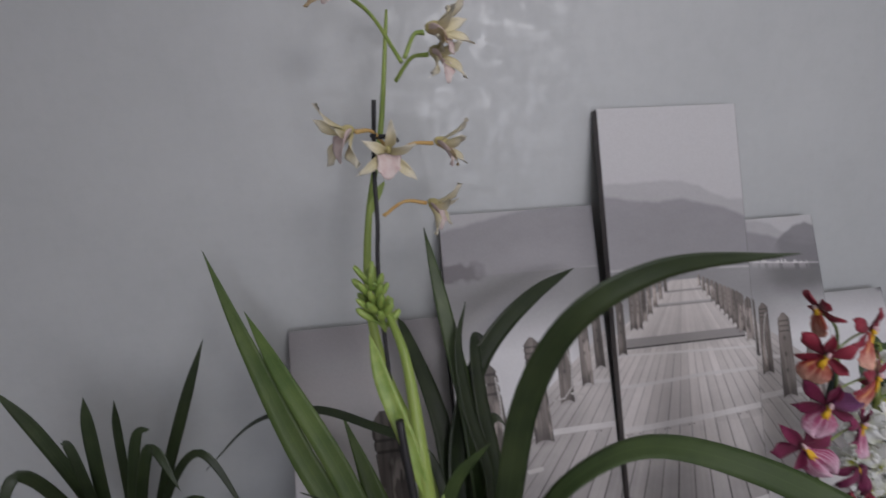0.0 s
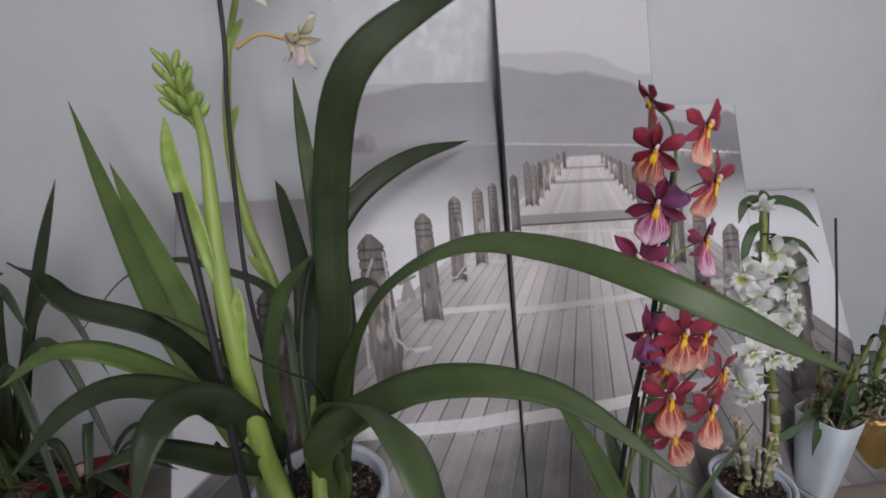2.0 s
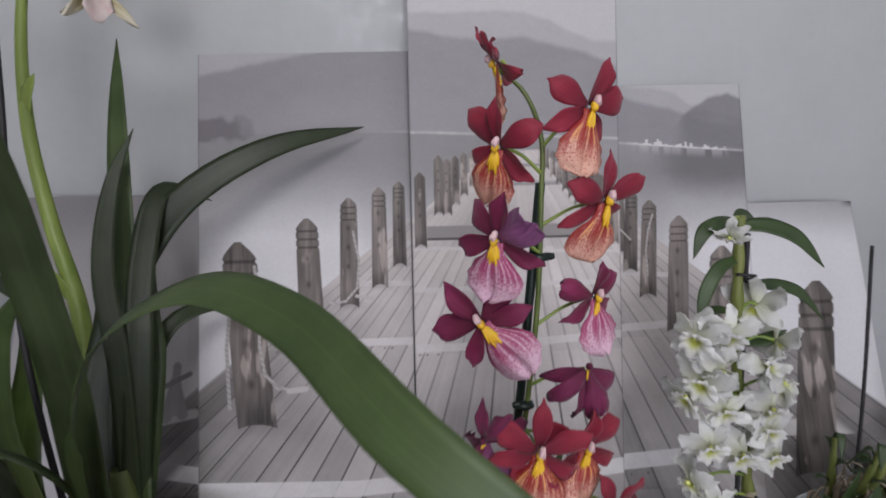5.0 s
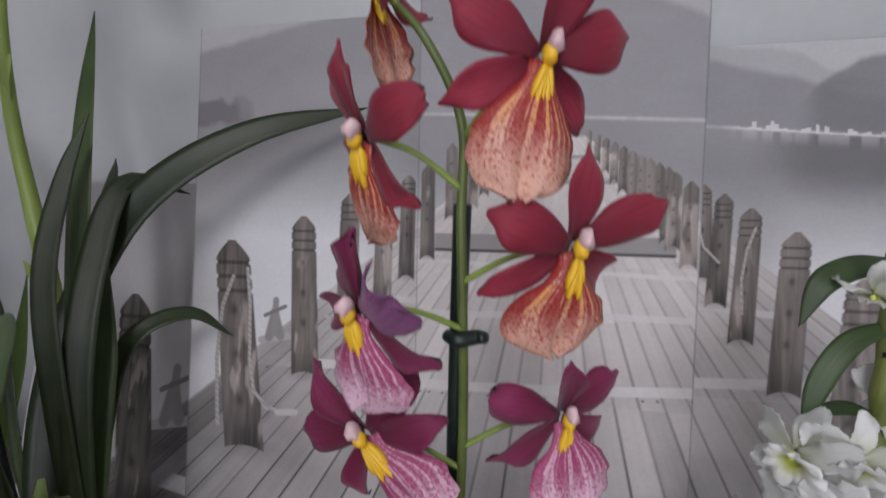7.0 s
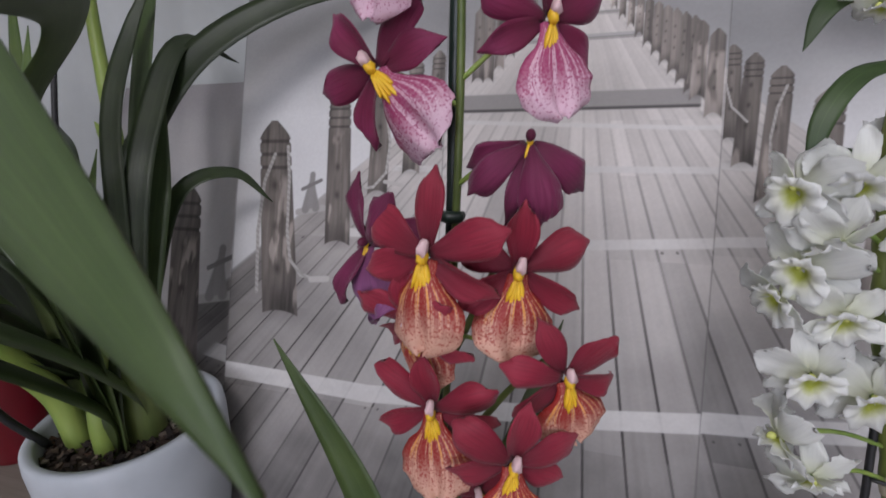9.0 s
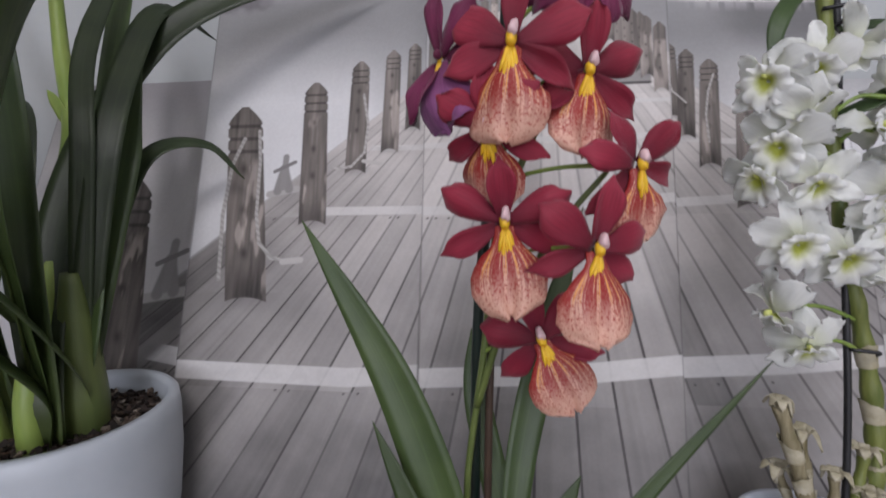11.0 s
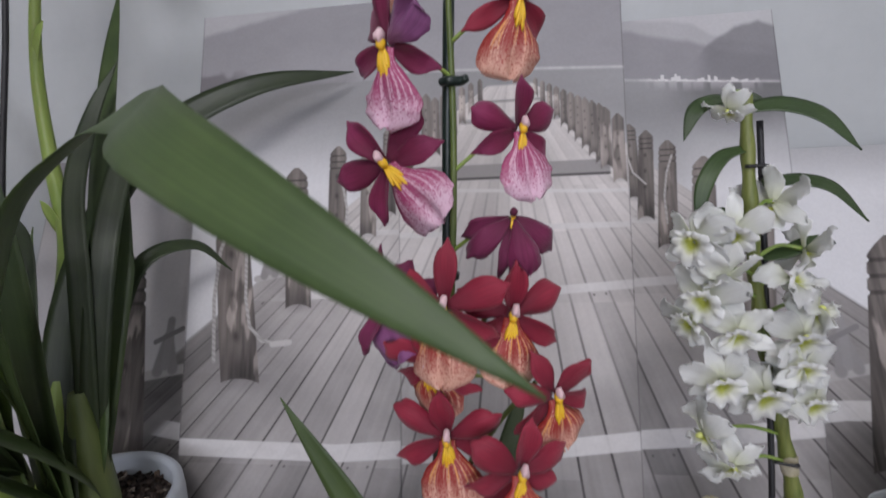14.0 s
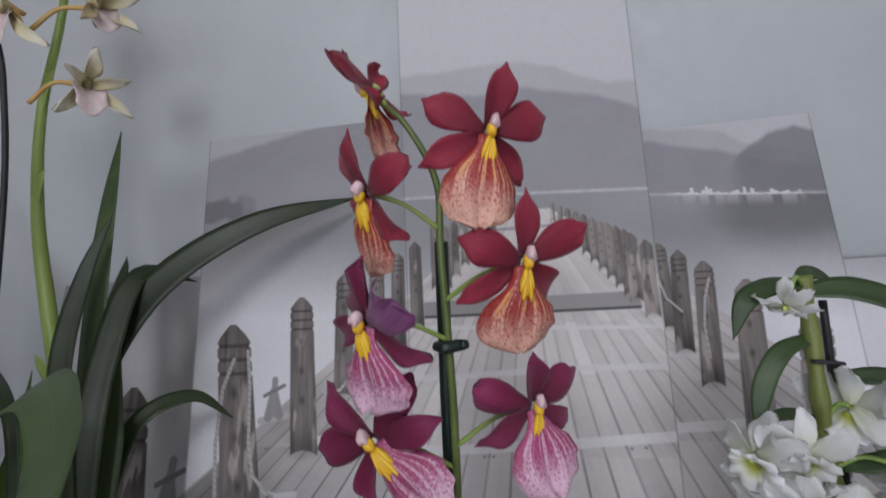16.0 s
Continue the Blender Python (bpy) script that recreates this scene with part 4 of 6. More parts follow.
def cambria_flower(parent, base, place, way, kind, size=1.0, up=(0, 0, 1), label="", seed=0, crumpled=False):
    r = random.Random(seed)
    s = CAMB[(kind, seed % 6)]
    other = CAMB[(kind, (seed + 2) % 6)]
    f = put("flower", COLUMN_PUR if kind in ("pur", "vio") else COLUMN, parent, label, facing(V(place) - base, way, up, size))
    j = lambda a: r.uniform(-a, a)
    ways = SPREAD.get(kind, SPREAD["red"])
    segments = (("sepal", s["dorsal"]), ("sepal", s["lateral"]), ("sepal", other["lateral"]), ("petal", s["petal"]), ("petal", other["petal"]), ("lip", s["lip"]))
    for (name, me), (ang, tilt) in zip(segments, ways):
        wide = 10 if name != "lip" else 5
        m = spin(ang + j(wide), tilt + j(wide + 3), {"sepal": -0.001, "petal": 0.0005, "lip": 0.0012}[name])
        slim = (0.6 if kind == "pur" else 1.0) if name == "lip" else r.uniform(0.86, 1.10) * {"pur": 0.66, "vio": 0.80}.get(kind, 1.0)
        if crumpled and (ang, name) == (28, "petal"):
            put("petal", CAMB[("vio", 1)]["lip"], f, "crumpled violet petal", m @ Matrix.Scale(0.8, 4))
            continue
        put(name, me, f, "", m @ Matrix.Diagonal((slim, r.uniform(0.93, 1.06), 1.0, 1.0)))
    put("crest", CREST, f, "yellow crest", Matrix.Scale(0.65, 4) if kind in ("pur", "vio") else Matrix.Diagonal((1.15, 1.25, 1.5, 1.0)))
    return f


# white dendrobium flower: a ruffled trumpet lip before five limp, thin tepals
DEN_TEPAL = (0.26, 0.42, 0.62, 0.82, 0.95, 1.0, 1.0, 0.95, 0.82, 0.52)
DEN_SEPAL = (0.34, 0.50, 0.68, 0.85, 0.96, 1.0, 0.97, 0.88, 0.72, 0.40)


def ruffled_lip(seed, radius=0.0185, depth=0.0095):
    """Open trumpet: a round lip rolled up at its upper edge, wavy along the rim. UV v runs from throat to rim."""
    r = random.Random(seed * 7 + 1)
    p1, p2, p3 = (r.random() * 6.28 for _ in range(3))
    rings, segs = 11, 44
    verts, faces, uvs = [], [], []
    for side in (1, -1):
        for i in range(rings):
            u = i / (rings - 1)
            for k in range(segs):
                a = 2 * math.pi * k / segs
                grow = 0.80 - 0.22 * math.sin(a) + 0.05 * math.sin(3 * a + p1)
                rim = 1 + u ** 3 * (0.07 * math.sin(9 * a + p2) + 0.05 * math.sin(15 * a + p3))
                q = radius * (0.07 + 0.93 * u) * grow * rim
                z = depth * (u ** 0.75) * (0.95 + 0.35 * math.sin(a)) - 0.5 * depth * max(0.0, u - 0.55) ** 1.4 * 2.2
                z += u ** 2.5 * radius * (0.11 * math.sin(9 * a + p2 + 1.2) + 0.08 * math.sin(14 * a + p1))
                verts.append((q * math.cos(a), q * math.sin(a) - 0.0035, z + side * 0.00015))
                uvs.append((k / segs, u))
    o = rings * segs
    for i in range(rings - 1):
        for k in range(segs):
            k2 = (k + 1) % segs
            f = (i * segs + k, i * segs + k2, i * segs + segs + k2, i * segs + segs + k)
            faces.append(f)
            faces.append(tuple(o + q for q in f[::-1]))
    e = (rings - 1) * segs
    for k in range(segs):
        k2 = (k + 1) % segs
        faces.append((e + k, e + k2, o + e + k2, o + e + k))
    return mesh_of("lip", verts, faces, M_WHITE_LIP, uvs=uvs)


DEN = [dict(sepal=[blade("sepal", 0.029, 0.0145, M_WHITE_PETAL, DEN_SEPAL, 0.1 + 0.33 * ((v + q) % 3), 0.4 - 0.3 * q, 0.12, nu=14, nv=9, seed=v * 3 + q, thick=0.0002, frill=0.02, skew=0.3 * (q - 1)) for q in range(3)],
            petal=[blade("petal", 0.029, 0.0225, M_WHITE_PETAL, DEN_TEPAL, 0.15 + 0.4 * ((v + q) % 3), 0.25 - 0.4 * q, 0.15, nu=16, nv=11, seed=v + 5 + 9 * q, round_tip=0.10, thick=0.0002, frill=0.035, skew=0.35 * (1 - 2 * q)) for q in range(2)],
            lip=ruffled_lip(v)) for v in range(6)]
DEN_COL = lump("flower", 0.0020, 0.0026, 0.0030, M_THROAT, 5, 0.1, (0, 0.000, 0.0035))


def dendrobium_flower(parent, base, place, way, size=1.0, seed=0, up=(0, 0, 1), limp=0.0):
    r = random.Random(seed)
    s = DEN[seed % 6]
    f = put("flower", DEN_COL, parent, "", facing(V(place) - base, way, up, size))
    j = lambda a: r.uniform(-a, a)
    for q, a in enumerate((90, 214, 326)):
        put("sepal", s["sepal"][(q + seed) % 3], f, "", spin(a + j(12), -8 + j(18) + limp * (30 if q else -25), -0.001))
    for q, a in enumerate((152, 28)):
        put("petal", s["petal"][q], f, "", spin(a + j(12), -4 + j(18) + limp * j(40), 0.0005))
    lip = put("lip", s["lip"], f, "white ruffled lip with a yellow-green throat", Matrix.Rotation(radians(j(10)), 4, "Z") @ Matrix.Rotation(radians(12 + j(8)), 4, "X"))
    return f


# cream cymbidium flower
CYM = [dict(sepal=blade("sepal", 0.046, 0.0118, M_CREAM_PETAL, SEPAL, 0.35 + 0.3 * v, 0.5, 0.06, seed=v, skew=0.3),
            petal=blade("petal", 0.041, 0.0112, M_CREAM_PETAL, SEPAL, 0.5 + 0.3 * v, 0.5, 0.06, seed=v + 4, skew=-0.3),
            brown=blade("sepal", 0.046, 0.012, M_BROWNED, SEPAL, 0.8, 0.5, 0.04, seed=v + 6),
            lip=blade("lip", 0.034, 0.027, M_CREAM_LIP, (0.5, 0.9, 1.0, 0.9, 0.85, 0.95, 0.6), 0.9, 0.5, 0.07, nu=12, nv=9, seed=v + 8)) for v in range(3)]
CYM_COL = lump("flower", 0.0038, 0.0055, 0.0085, M_CREAM_PETAL, 8, 0.1, (0, 0.003, 0.006))


def cymbidium_flower(parent, base, place, way, size=1.0, seed=0, up=(0, 0, 1), brown=1):
    r = random.Random(seed + 40)
    s = CYM[seed % 3]
    f = put("flower", CYM_COL, parent, "", facing(V(place) - base, way, up, size))
    j = lambda a: r.uniform(-a, a)
    put("sepal", s["sepal"], f, "", spin(90 + j(8), 64 + j(10), -0.001))
    put("sepal", s["brown" if brown else "sepal"], f, "browned edge" if brown else "", spin(218 + j(10), 58 + j(16), -0.001))
    put("sepal", s["sepal"], f, "", spin(322 + j(10), 58 + j(16), -0.001))
    put("petal", s["petal"], f, "", spin(152 + j(8), 70 + j(8), 0.0005))
    put("petal", s["petal"], f, "", spin(28 + j(8), 70 + j(8), 0.0005))
    put("lip", s["lip"], f, "pale pink lip", spin(270 + j(6), 58 + j(8), 0.002))
    return f


def chips(name, radius, height, count, seed, size=0.008):
    """A bed of bark chips: many small angular pieces heaped in the pot."""
    r = random.Random(seed)
    verts, faces = [], []
    for i in range(48):
        a = 2 * math.pi * i / 48
        verts.append((radius * math.cos(a), radius * math.sin(a), height - 0.006))
    verts.append((0, 0, height - 0.002))
    faces += [(i, (i + 1) % 48, 48) for i in range(48)]
    for _ in range(count):
        rr, a = radius * 0.97 * math.sqrt(r.random()), r.random() * 6.283
        c = V((rr * math.cos(a), rr * math.sin(a), height - 0.004 + 0.005 * r.random() + 0.006 * (1 - (rr / radius) ** 2)))
        rot = Euler((r.uniform(-0.7, 0.7), r.uniform(-0.7, 0.7), r.random() * 6.28)).to_matrix()
        s = size * r.uniform(0.45, 1.15)
        d = V((s, s * r.uniform(0.4, 0.9), s * r.uniform(0.25, 0.6)))
        o = len(verts)
        for sx, sy, sz in ((-1, -1, -1), (1, -1, -1), (1, 1, -1), (-1, 1, -1), (-1, -1, 1), (1, -1, 1), (1, 1, 1), (-1, 1, 1)):
            verts.append(c + rot @ V((sx * d.x * r.uniform(0.5, 1), sy * d.y * r.uniform(0.5, 1), sz * d.z * r.uniform(0.5, 1))) * 0.6)
        for f in ((0, 3, 2, 1), (4, 5, 6, 7), (0, 1, 5, 4), (1, 2, 6, 5), (2, 3, 7, 6), (3, 0, 4, 7)):
            faces.append(tuple(o + k for k in f))
    return mesh_of(name, verts, faces, M_BARK, smooth=False)


def cane(name, pts, r0, r1, base, mat=None, nodes=9):
    sw = lambda u: 0.18 * math.cos(2 * math.pi * u * nodes) * (1 - 0.4 * u)
    return tube(name, pts, (r0, r0 * 1.1, r1), mat or M_CANE, 10, nodes * 7, base, sw)


# ---- cymbidium in the large white pot ----
BIG = V((-0.308, -0.300, SHELF))


def cymbidium():
    sa = put("saucer", lathe("saucer", [(0, 0.004), (0.085, 0.0), (0.100, 0.004), (0.111, 0.014), (0.1135, 0.018), (0.111, 0.0185), (0.100, 0.010), (0, 0.0085)], M_CERAMIC), None, m=Matrix.Translation(BIG))
    tagged(sa, "white glazed saucer under the large plant pot", "saucer")
    b0 = BIG + V((0, 0, 0.0105))
    t = thing("cymbidium_plant", b0, "cymbidium orchid with long strap leaves in a large white pot", "potted orchid")
    put("pot", lathe("pot", [(0, 0.0), (0.074, 0.0), (0.082, 0.004), (0.094, 0.066), (0.100, 0.118), (0.1018, 0.165), (0.1008, 0.1805), (0.0980, 0.1840), (0.0910, 0.1835), (0.0888, 0.1775), (0.0888, 0.14), (0, 0.14)], M_CERAMIC_MATT), t, "large rounded matt white ceramic pot")
    put("soil", chips("soil", 0.0892, 0.163, 1000, 5, 0.0072), t, "dark brown bark chips")
    base = b0

    def lf(pts, width, mat=M_LEAF, **kw):
        kw.setdefault("root", 0.8)
        put("leaf", strap("leaf", pts, width, mat, base, **kw), t)

    root_r = [(-0.284, -0.302, 1.003), (-0.281, -0.302, 1.046)]
    root_l = [(-0.359, -0.313, 1.002), (-0.371, -0.311, 1.048)]
    # the two bulbs at the foot of the leaf fans
    put("pseudobulb", tube("pseudobulb", [(-0.284, -0.303, 0.988), (-0.283, -0.302, 1.026), (-0.281, -0.301, 1.084), (-0.278, -0.302, 1.152)], (0.021, 0.023, 0.018, 0.008), M_BULB, 14, 20, base), t)
    put("pseudobulb", tube("pseudobulb", [(-0.358, -0.313, 0.989), (-0.366, -0.313, 1.020), (-0.379, -0.309, 1.078), (-0.397, -0.304, 1.136)], (0.019, 0.021, 0.017, 0.008), M_BULB, 14, 20, base), t)
    front = (0.15, -1, 0.25)
    # fan of the nearer growth
    lf([(-0.285, -0.335, 1.000), (-0.283, -0.335, 1.045), (-0.274, -0.343, 1.157), (-0.255, -0.357, 1.303), (-0.241, -0.383, 1.451), (-0.209, -0.430, 1.567), (-0.132, -0.457, 1.623), (-0.047, -0.512, 1.644)], 0.038, M_LEAF_DARK, face=(0.1, -1, 0.1), n=44)
    lf([(-0.285, -0.335, 1.000), (-0.283, -0.335, 1.045), (-0.269, -0.357, 1.136), (-0.242, -0.385, 1.246), (-0.192, -0.399, 1.344), (-0.105, -0.416, 1.395), (-0.018, -0.478, 1.399), (0.061, -0.565, 1.377), (0.166, -0.610, 1.323)], 0.033, M_LEAF, face=(-0.05, -0.2, 1.0), face_end=(0.4, -0.80, 0.1), n=60, tip=2.4, fold=0.14, root=0.28, belly=0.85)
    lf([(-0.285, -0.335, 1.000), (-0.283, -0.335, 1.045), (-0.284, -0.379, 1.113), (-0.269, -0.444, 1.190), (-0.228, -0.510, 1.261), (-0.153, -0.551, 1.315), (-0.067, -0.598, 1.325), (-0.001, -0.665, 1.296)], 0.037, M_LEAF, face=(-0.2, -0.4, 0.9), n=44)
    lf([(-0.285, -0.335, 1.000), (-0.283, -0.335, 1.045), (-0.296, -0.310, 1.124), (-0.305, -0.269, 1.222), (-0.289, -0.219, 1.322), (-0.236, -0.171, 1.414), (-0.142, -0.114, 1.472), (-0.033, -0.044, 1.494)], 0.035, M_LEAF_DARK, face=(0.35, -0.9, 0.35), n=40, tip=1.8)
    lf(root_r + [(-0.267, -0.295, 1.116), (-0.276, -0.237, 1.316), (-0.298, -0.167, 1.472), (-0.318, -0.098, 1.604)], 0.027, M_LEAF, face=(0.1, -1, 0.1), n=36, tip=1.6)
    lf(root_r + [(-0.310, -0.280, 1.174), (-0.317, -0.205, 1.303), (-0.356, -0.097, 1.411), (-0.373, -0.064, 1.442)], 0.031, M_LEAF_DARK, face=front, n=30, tip=0.6)
    lf(root_r + [(-0.262, -0.290, 1.256), (-0.282, -0.254, 1.357), (-0.287, -0.207, 1.440), (-0.268, -0.180, 1.500)], 0.020, M_LEAF_DARK, face=(0.5, -0.8, 0.2), n=34)
    lf(root_r + [(-0.251, -0.281, 1.248), (-0.259, -0.225, 1.358), (-0.254, -0.171, 1.429), (-0.223, -0.123, 1.408)], 0.026, M_LEAF_DARK, face=(0.5, -0.7, 0.5), n=30)
    lf(root_r + [(-0.254, -0.262, 1.229), (-0.259, -0.229, 1.300), (-0.252, -0.215, 1.362)], 0.029, M_LEAF, face=(0.5, -0.8, 0.2), tip=0.5)
    lf(root_r + [(-0.270, -0.352, 1.123), (-0.256, -0.420, 1.200), (-0.224, -0.510, 1.276), (-0.190, -0.577, 1.309), (-0.172, -0.616, 1.305), (-0.160, -0.650, 1.278), (-0.155, -0.668, 1.236)], 0.052, M_LEAF, face=(-0.1, -0.4, 0.9), n=40, tip=1.2)
    # fan of the young growth
    lf(root_l + [(-0.402, -0.307, 1.108), (-0.517, -0.215, 1.256), (-0.607, -0.122, 1.418), (-0.681, -0.048, 1.581)], 0.036, M_LEAF_YOUNG, face=front, n=36)
    lf(root_l + [(-0.408, -0.306, 1.128), (-0.473, -0.227, 1.258), (-0.561, -0.145, 1.393), (-0.620, -0.084, 1.483)], 0.034, M_LEAF_YOUNG, face=front, n=32)
    lf(root_l + [(-0.396, -0.287, 1.131), (-0.437, -0.201, 1.221), (-0.477, -0.134, 1.306)], 0.046, M_LEAF_YOUNG, face=front, tip=0.5)
    lf(root_l + [(-0.401, -0.306, 1.127), (-0.466, -0.219, 1.215), (-0.522, -0.141, 1.314)], 0.046, M_LEAF_YOUNG, face=front, tip=0.5)
    lf(root_l + [(-0.359, -0.329, 1.119), (-0.415, -0.339, 1.232), (-0.443, -0.385, 1.314), (-0.494, -0.422, 1.360), (-0.506, -0.436, 1.390), (-0.506, -0.468, 1.420)], 0.034, M_LEAF_DARK, face=(0.2, -0.4, 0.9), n=36)
    lf(root_l + [(-0.385, -0.335, 1.138), (-0.416, -0.400, 1.249), (-0.465, -0.433, 1.310), (-0.494, -0.465, 1.330), (-0.489, -0.527, 1.334)], 0.028, M_LEAF_YOUNG, face=(0.2, -0.4, 0.9), n=32)
    lf(root_l + [(-0.370, -0.338, 1.128), (-0.392, -0.410, 1.234), (-0.441, -0.452, 1.283), (-0.458, -0.509, 1.298), (-0.447, -0.587, 1.298)], 0.030, M_LEAF_DARK, face=(0.2, -0.4, 0.9), n=32)
    lf(root_l + [(-0.355, -0.349, 1.125), (-0.357, -0.429, 1.231), (-0.380, -0.477, 1.275), (-0.385, -0.536, 1.281), (-0.398, -0.556, 1.228)], 0.038, M_LEAF_DARK, face=(0.1, -0.5, 0.9), n=32)
    lf(root_l + [(-0.353, -0.349, 1.094), (-0.383, -0.440, 1.182), (-0.424, -0.476, 1.227), (-0.469, -0.497, 1.223)], 0.028, M_LEAF_DARK, face=(0.2, -0.4, 0.9), n=28)
    lf([(-0.315, -0.314, 1.046), (-0.323, -0.298, 1.172), (-0.343, -0.263, 1.297), (-0.438, -0.206, 1.330), (-0.524, -0.160, 1.335), (-0.625, -0.115, 1.294), (-0.724, -0.090, 1.197)], 0.014, M_LEAF_DARK, face=(0, -0.4, 0.9), n=40)
    lf([(-0.291, -0.338, 1.074), (-0.272, -0.361, 1.171), (-0.281, -0.378, 1.226), (-0.323, -0.382, 1.254), (-0.379, -0.400, 1.307), (-0.438, -0.372, 1.325), (-0.512, -0.329, 1.327)], 0.016, M_LEAF_DARK, face=(0, -0.4, 0.9), n=40)
    lf([(-0.342, -0.329, 1.125), (-0.343, -0.335, 1.231), (-0.318, -0.342, 1.324), (-0.274, -0.353, 1.380)], 0.020, M_LEAF, face=front, n=26)
    lf([(-0.298, -0.292, 1.027), (-0.290, -0.253, 1.142), (-0.265, -0.211, 1.259), (-0.224, -0.163, 1.279), (-0.192, -0.137, 1.239)], 0.020, M_LEAF_DARK, face=(0.4, -0.5, 0.8), n=28)

    # flowering stem on its stick
    stem = [(-0.300, -0.340, 0.990), (-0.300, -0.335, 1.050), (-0.302, -0.305, 1.129), (-0.327, -0.257, 1.212), (-0.363, -0.197, 1.296), (-0.400, -0.161, 1.394), (-0.414, -0.141, 1.508), (-0.404, -0.122, 1.632), (-0.375, -0.095, 1.763), (-0.357, -0.072, 1.901), (-0.353, -0.070, 1.935)]
    put("flower_stem", tube("flower_stem", stem, (0.0115, 0.0112, 0.0108, 0.0102, 0.0095, 0.0085, 0.0070, 0.0054, 0.0044, 0.003, 0.002), M_STEM_Y, 12, 70, base), t, "yellow-green flower stem")
    for k in (2, 4, 6, 7):
        a = V(stem[k])
        dv = (V(stem[k + 1]) - a).normalized()
        sgn = 1 if k % 4 else -1
        put("bract", strap("bract", [a, a + dv * 0.03 + V((0.006 * sgn, -0.006, 0)), a + dv * 0.055 + V((0.017 * sgn, -0.008, 0))], 0.013, M_STEM_Y, base, face=(0, -1, 0.2), n=12), t)
    put("support_stick", tube("support_stick", [(-0.345, -0.299, 0.994), (-0.354, -0.293, 1.154), (-0.385, -0.247, 1.325), (-0.396, -0.188, 1.535), (-0.391, -0.174, 1.634), (-0.390, -0.170, 1.703), (-0.383, -0.194, 1.798)], (0.0032,) * 7, M_STICK, 10, 50, base), t, "thin black plastic stick")
    clip_a = V((-0.377, -0.167, 1.751))
    put("clip", tube("clip", [clip_a + V((-0.014, -0.004, 0.002)), clip_a + V((0.0, -0.008, 0)), clip_a + V((0.016, -0.002, 0.0)), clip_a + V((0.024, -0.004, -0.008))], (0.003, 0.0035, 0.003, 0.002), M_STICK, 8, 16, base), t, "black plant clip")
    blooms = (((-0.425, -0.147, 1.951), (-0.6, -0.7, 0.35), (-0.346, -0.227, 1.839)), ((-0.329, -0.121, 1.976), (0.4, -0.8, 0.5), (-0.345, -0.127, 1.949)), ((-0.285, -0.226, 1.848), (0.80, -0.50, -0.05), (-0.352, -0.179, 1.822)),
              ((-0.289, -0.241, 1.875), (0.85, -0.40, 0.10), (-0.342, -0.227, 1.843)), ((-0.435, -0.236, 1.754), (-0.85, -0.45, -0.15), (-0.368, -0.151, 1.734)), ((-0.367, -0.192, 1.726), (0.10, -0.95, -0.25), (-0.368, -0.155, 1.705)),
              ((-0.272, -0.143, 1.735), (0.92, -0.35, -0.10), (-0.369, -0.152, 1.714)), ((-0.290, -0.158, 1.642), (0.88, -0.40, -0.30), (-0.382, -0.154, 1.637)))
    for i, (p, way, foot) in enumerate(blooms):
        p = V(p) - V(way).normalized() * 0.026
        f = cymbidium_flower(t, base, p, way, 1.3 if i != 1 else 0.9, i, brown=i % 3 == 0)
        a, c = V(foot), V(p) - V(way).normalized() * 0.004
        put("pedicel", tube("pedicel", [a, a.lerp(c, 0.5) + V((0, 0, 0.012)), c], (0.0028, 0.0024, 0.0032), M_PED if i > 3 else M_STEM_Y, 8, 14, base), t)

    # budding stem on its stick
    bs = [(-0.345, -0.335, 0.990), (-0.355, -0.340, 1.060), (-0.352, -0.382, 1.150), (-0.352, -0.407, 1.261), (-0.361, -0.399, 1.382), (-0.370, -0.360, 1.500), (-0.388, -0.320, 1.555)]
    put("bud_stem", tube("bud_stem", bs, (0.014, 0.0135, 0.0125, 0.0115, 0.0095, 0.006, 0.004), M_STEM_Y, 12, 60, base), t, "yellow-green stem with unopened buds")
    put("bract", strap("bract", [(-0.362, -0.407, 1.372), (-0.376, -0.398, 1.430), (-0.397, -0.378, 1.492), (-0.409, -0.352, 1.540)], 0.019, M_BUD, base, face=(0, -1, 0.2), n=20, fold=0.6), t, "long pale green bract")
    for k, wd in ((2, 0.022), (3, 0.022)):
        a = V(bs[k])
        dv = (V(bs[k + 1]) - a).normalized()
        sgn = 1 if k == 3 else -1
        put("bract", strap("bract", [a - dv * 0.01, a + dv * 0.05 + V((0.007 * sgn, -0.007, 0)), a + dv * 0.105 + V((0.018 * sgn, -0.008, 0.0))], wd, M_BUD, base, face=(0, -1, 0.2), n=14, fold=0.7), t)
    rb = random.Random(3)
    top = V(bs[-1])
    for i in range(26):
        u = i / 25
        h = top.z - 0.012 + 0.056 * u
        a = i * 2.4
        rr = 0.0165 * (1 - 0.45 * u) * rb.uniform(0.75, 1.1)
        c = V((top.x - 0.007 - 0.012 * u + rr * math.cos(a), top.y - 0.001 + rr * math.sin(a), h + rb.uniform(-0.006, 0.006)))
        ax = (V((math.cos(a), math.sin(a), 0)) * 0.75 * (1 - 0.4 * u) + V((-0.1, 0, 0.75))).normalized()
        sz = rb.uniform(0.80, 1.05) * (0.90 - 0.28 * u)
        foot = V((top.x - 0.004, top.y - 0.001, h - 0.016)) - c
        put("bud", tube("bud", [c - ax * 0.012, c - ax * 0.006, c + ax * 0.003, c + ax * 0.010, c + ax * 0.0135], (0.0026, 0.0052 * sz, 0.0063 * sz, 0.0046 * sz, 0.0012), M_BUD, 9, 14, base), t)
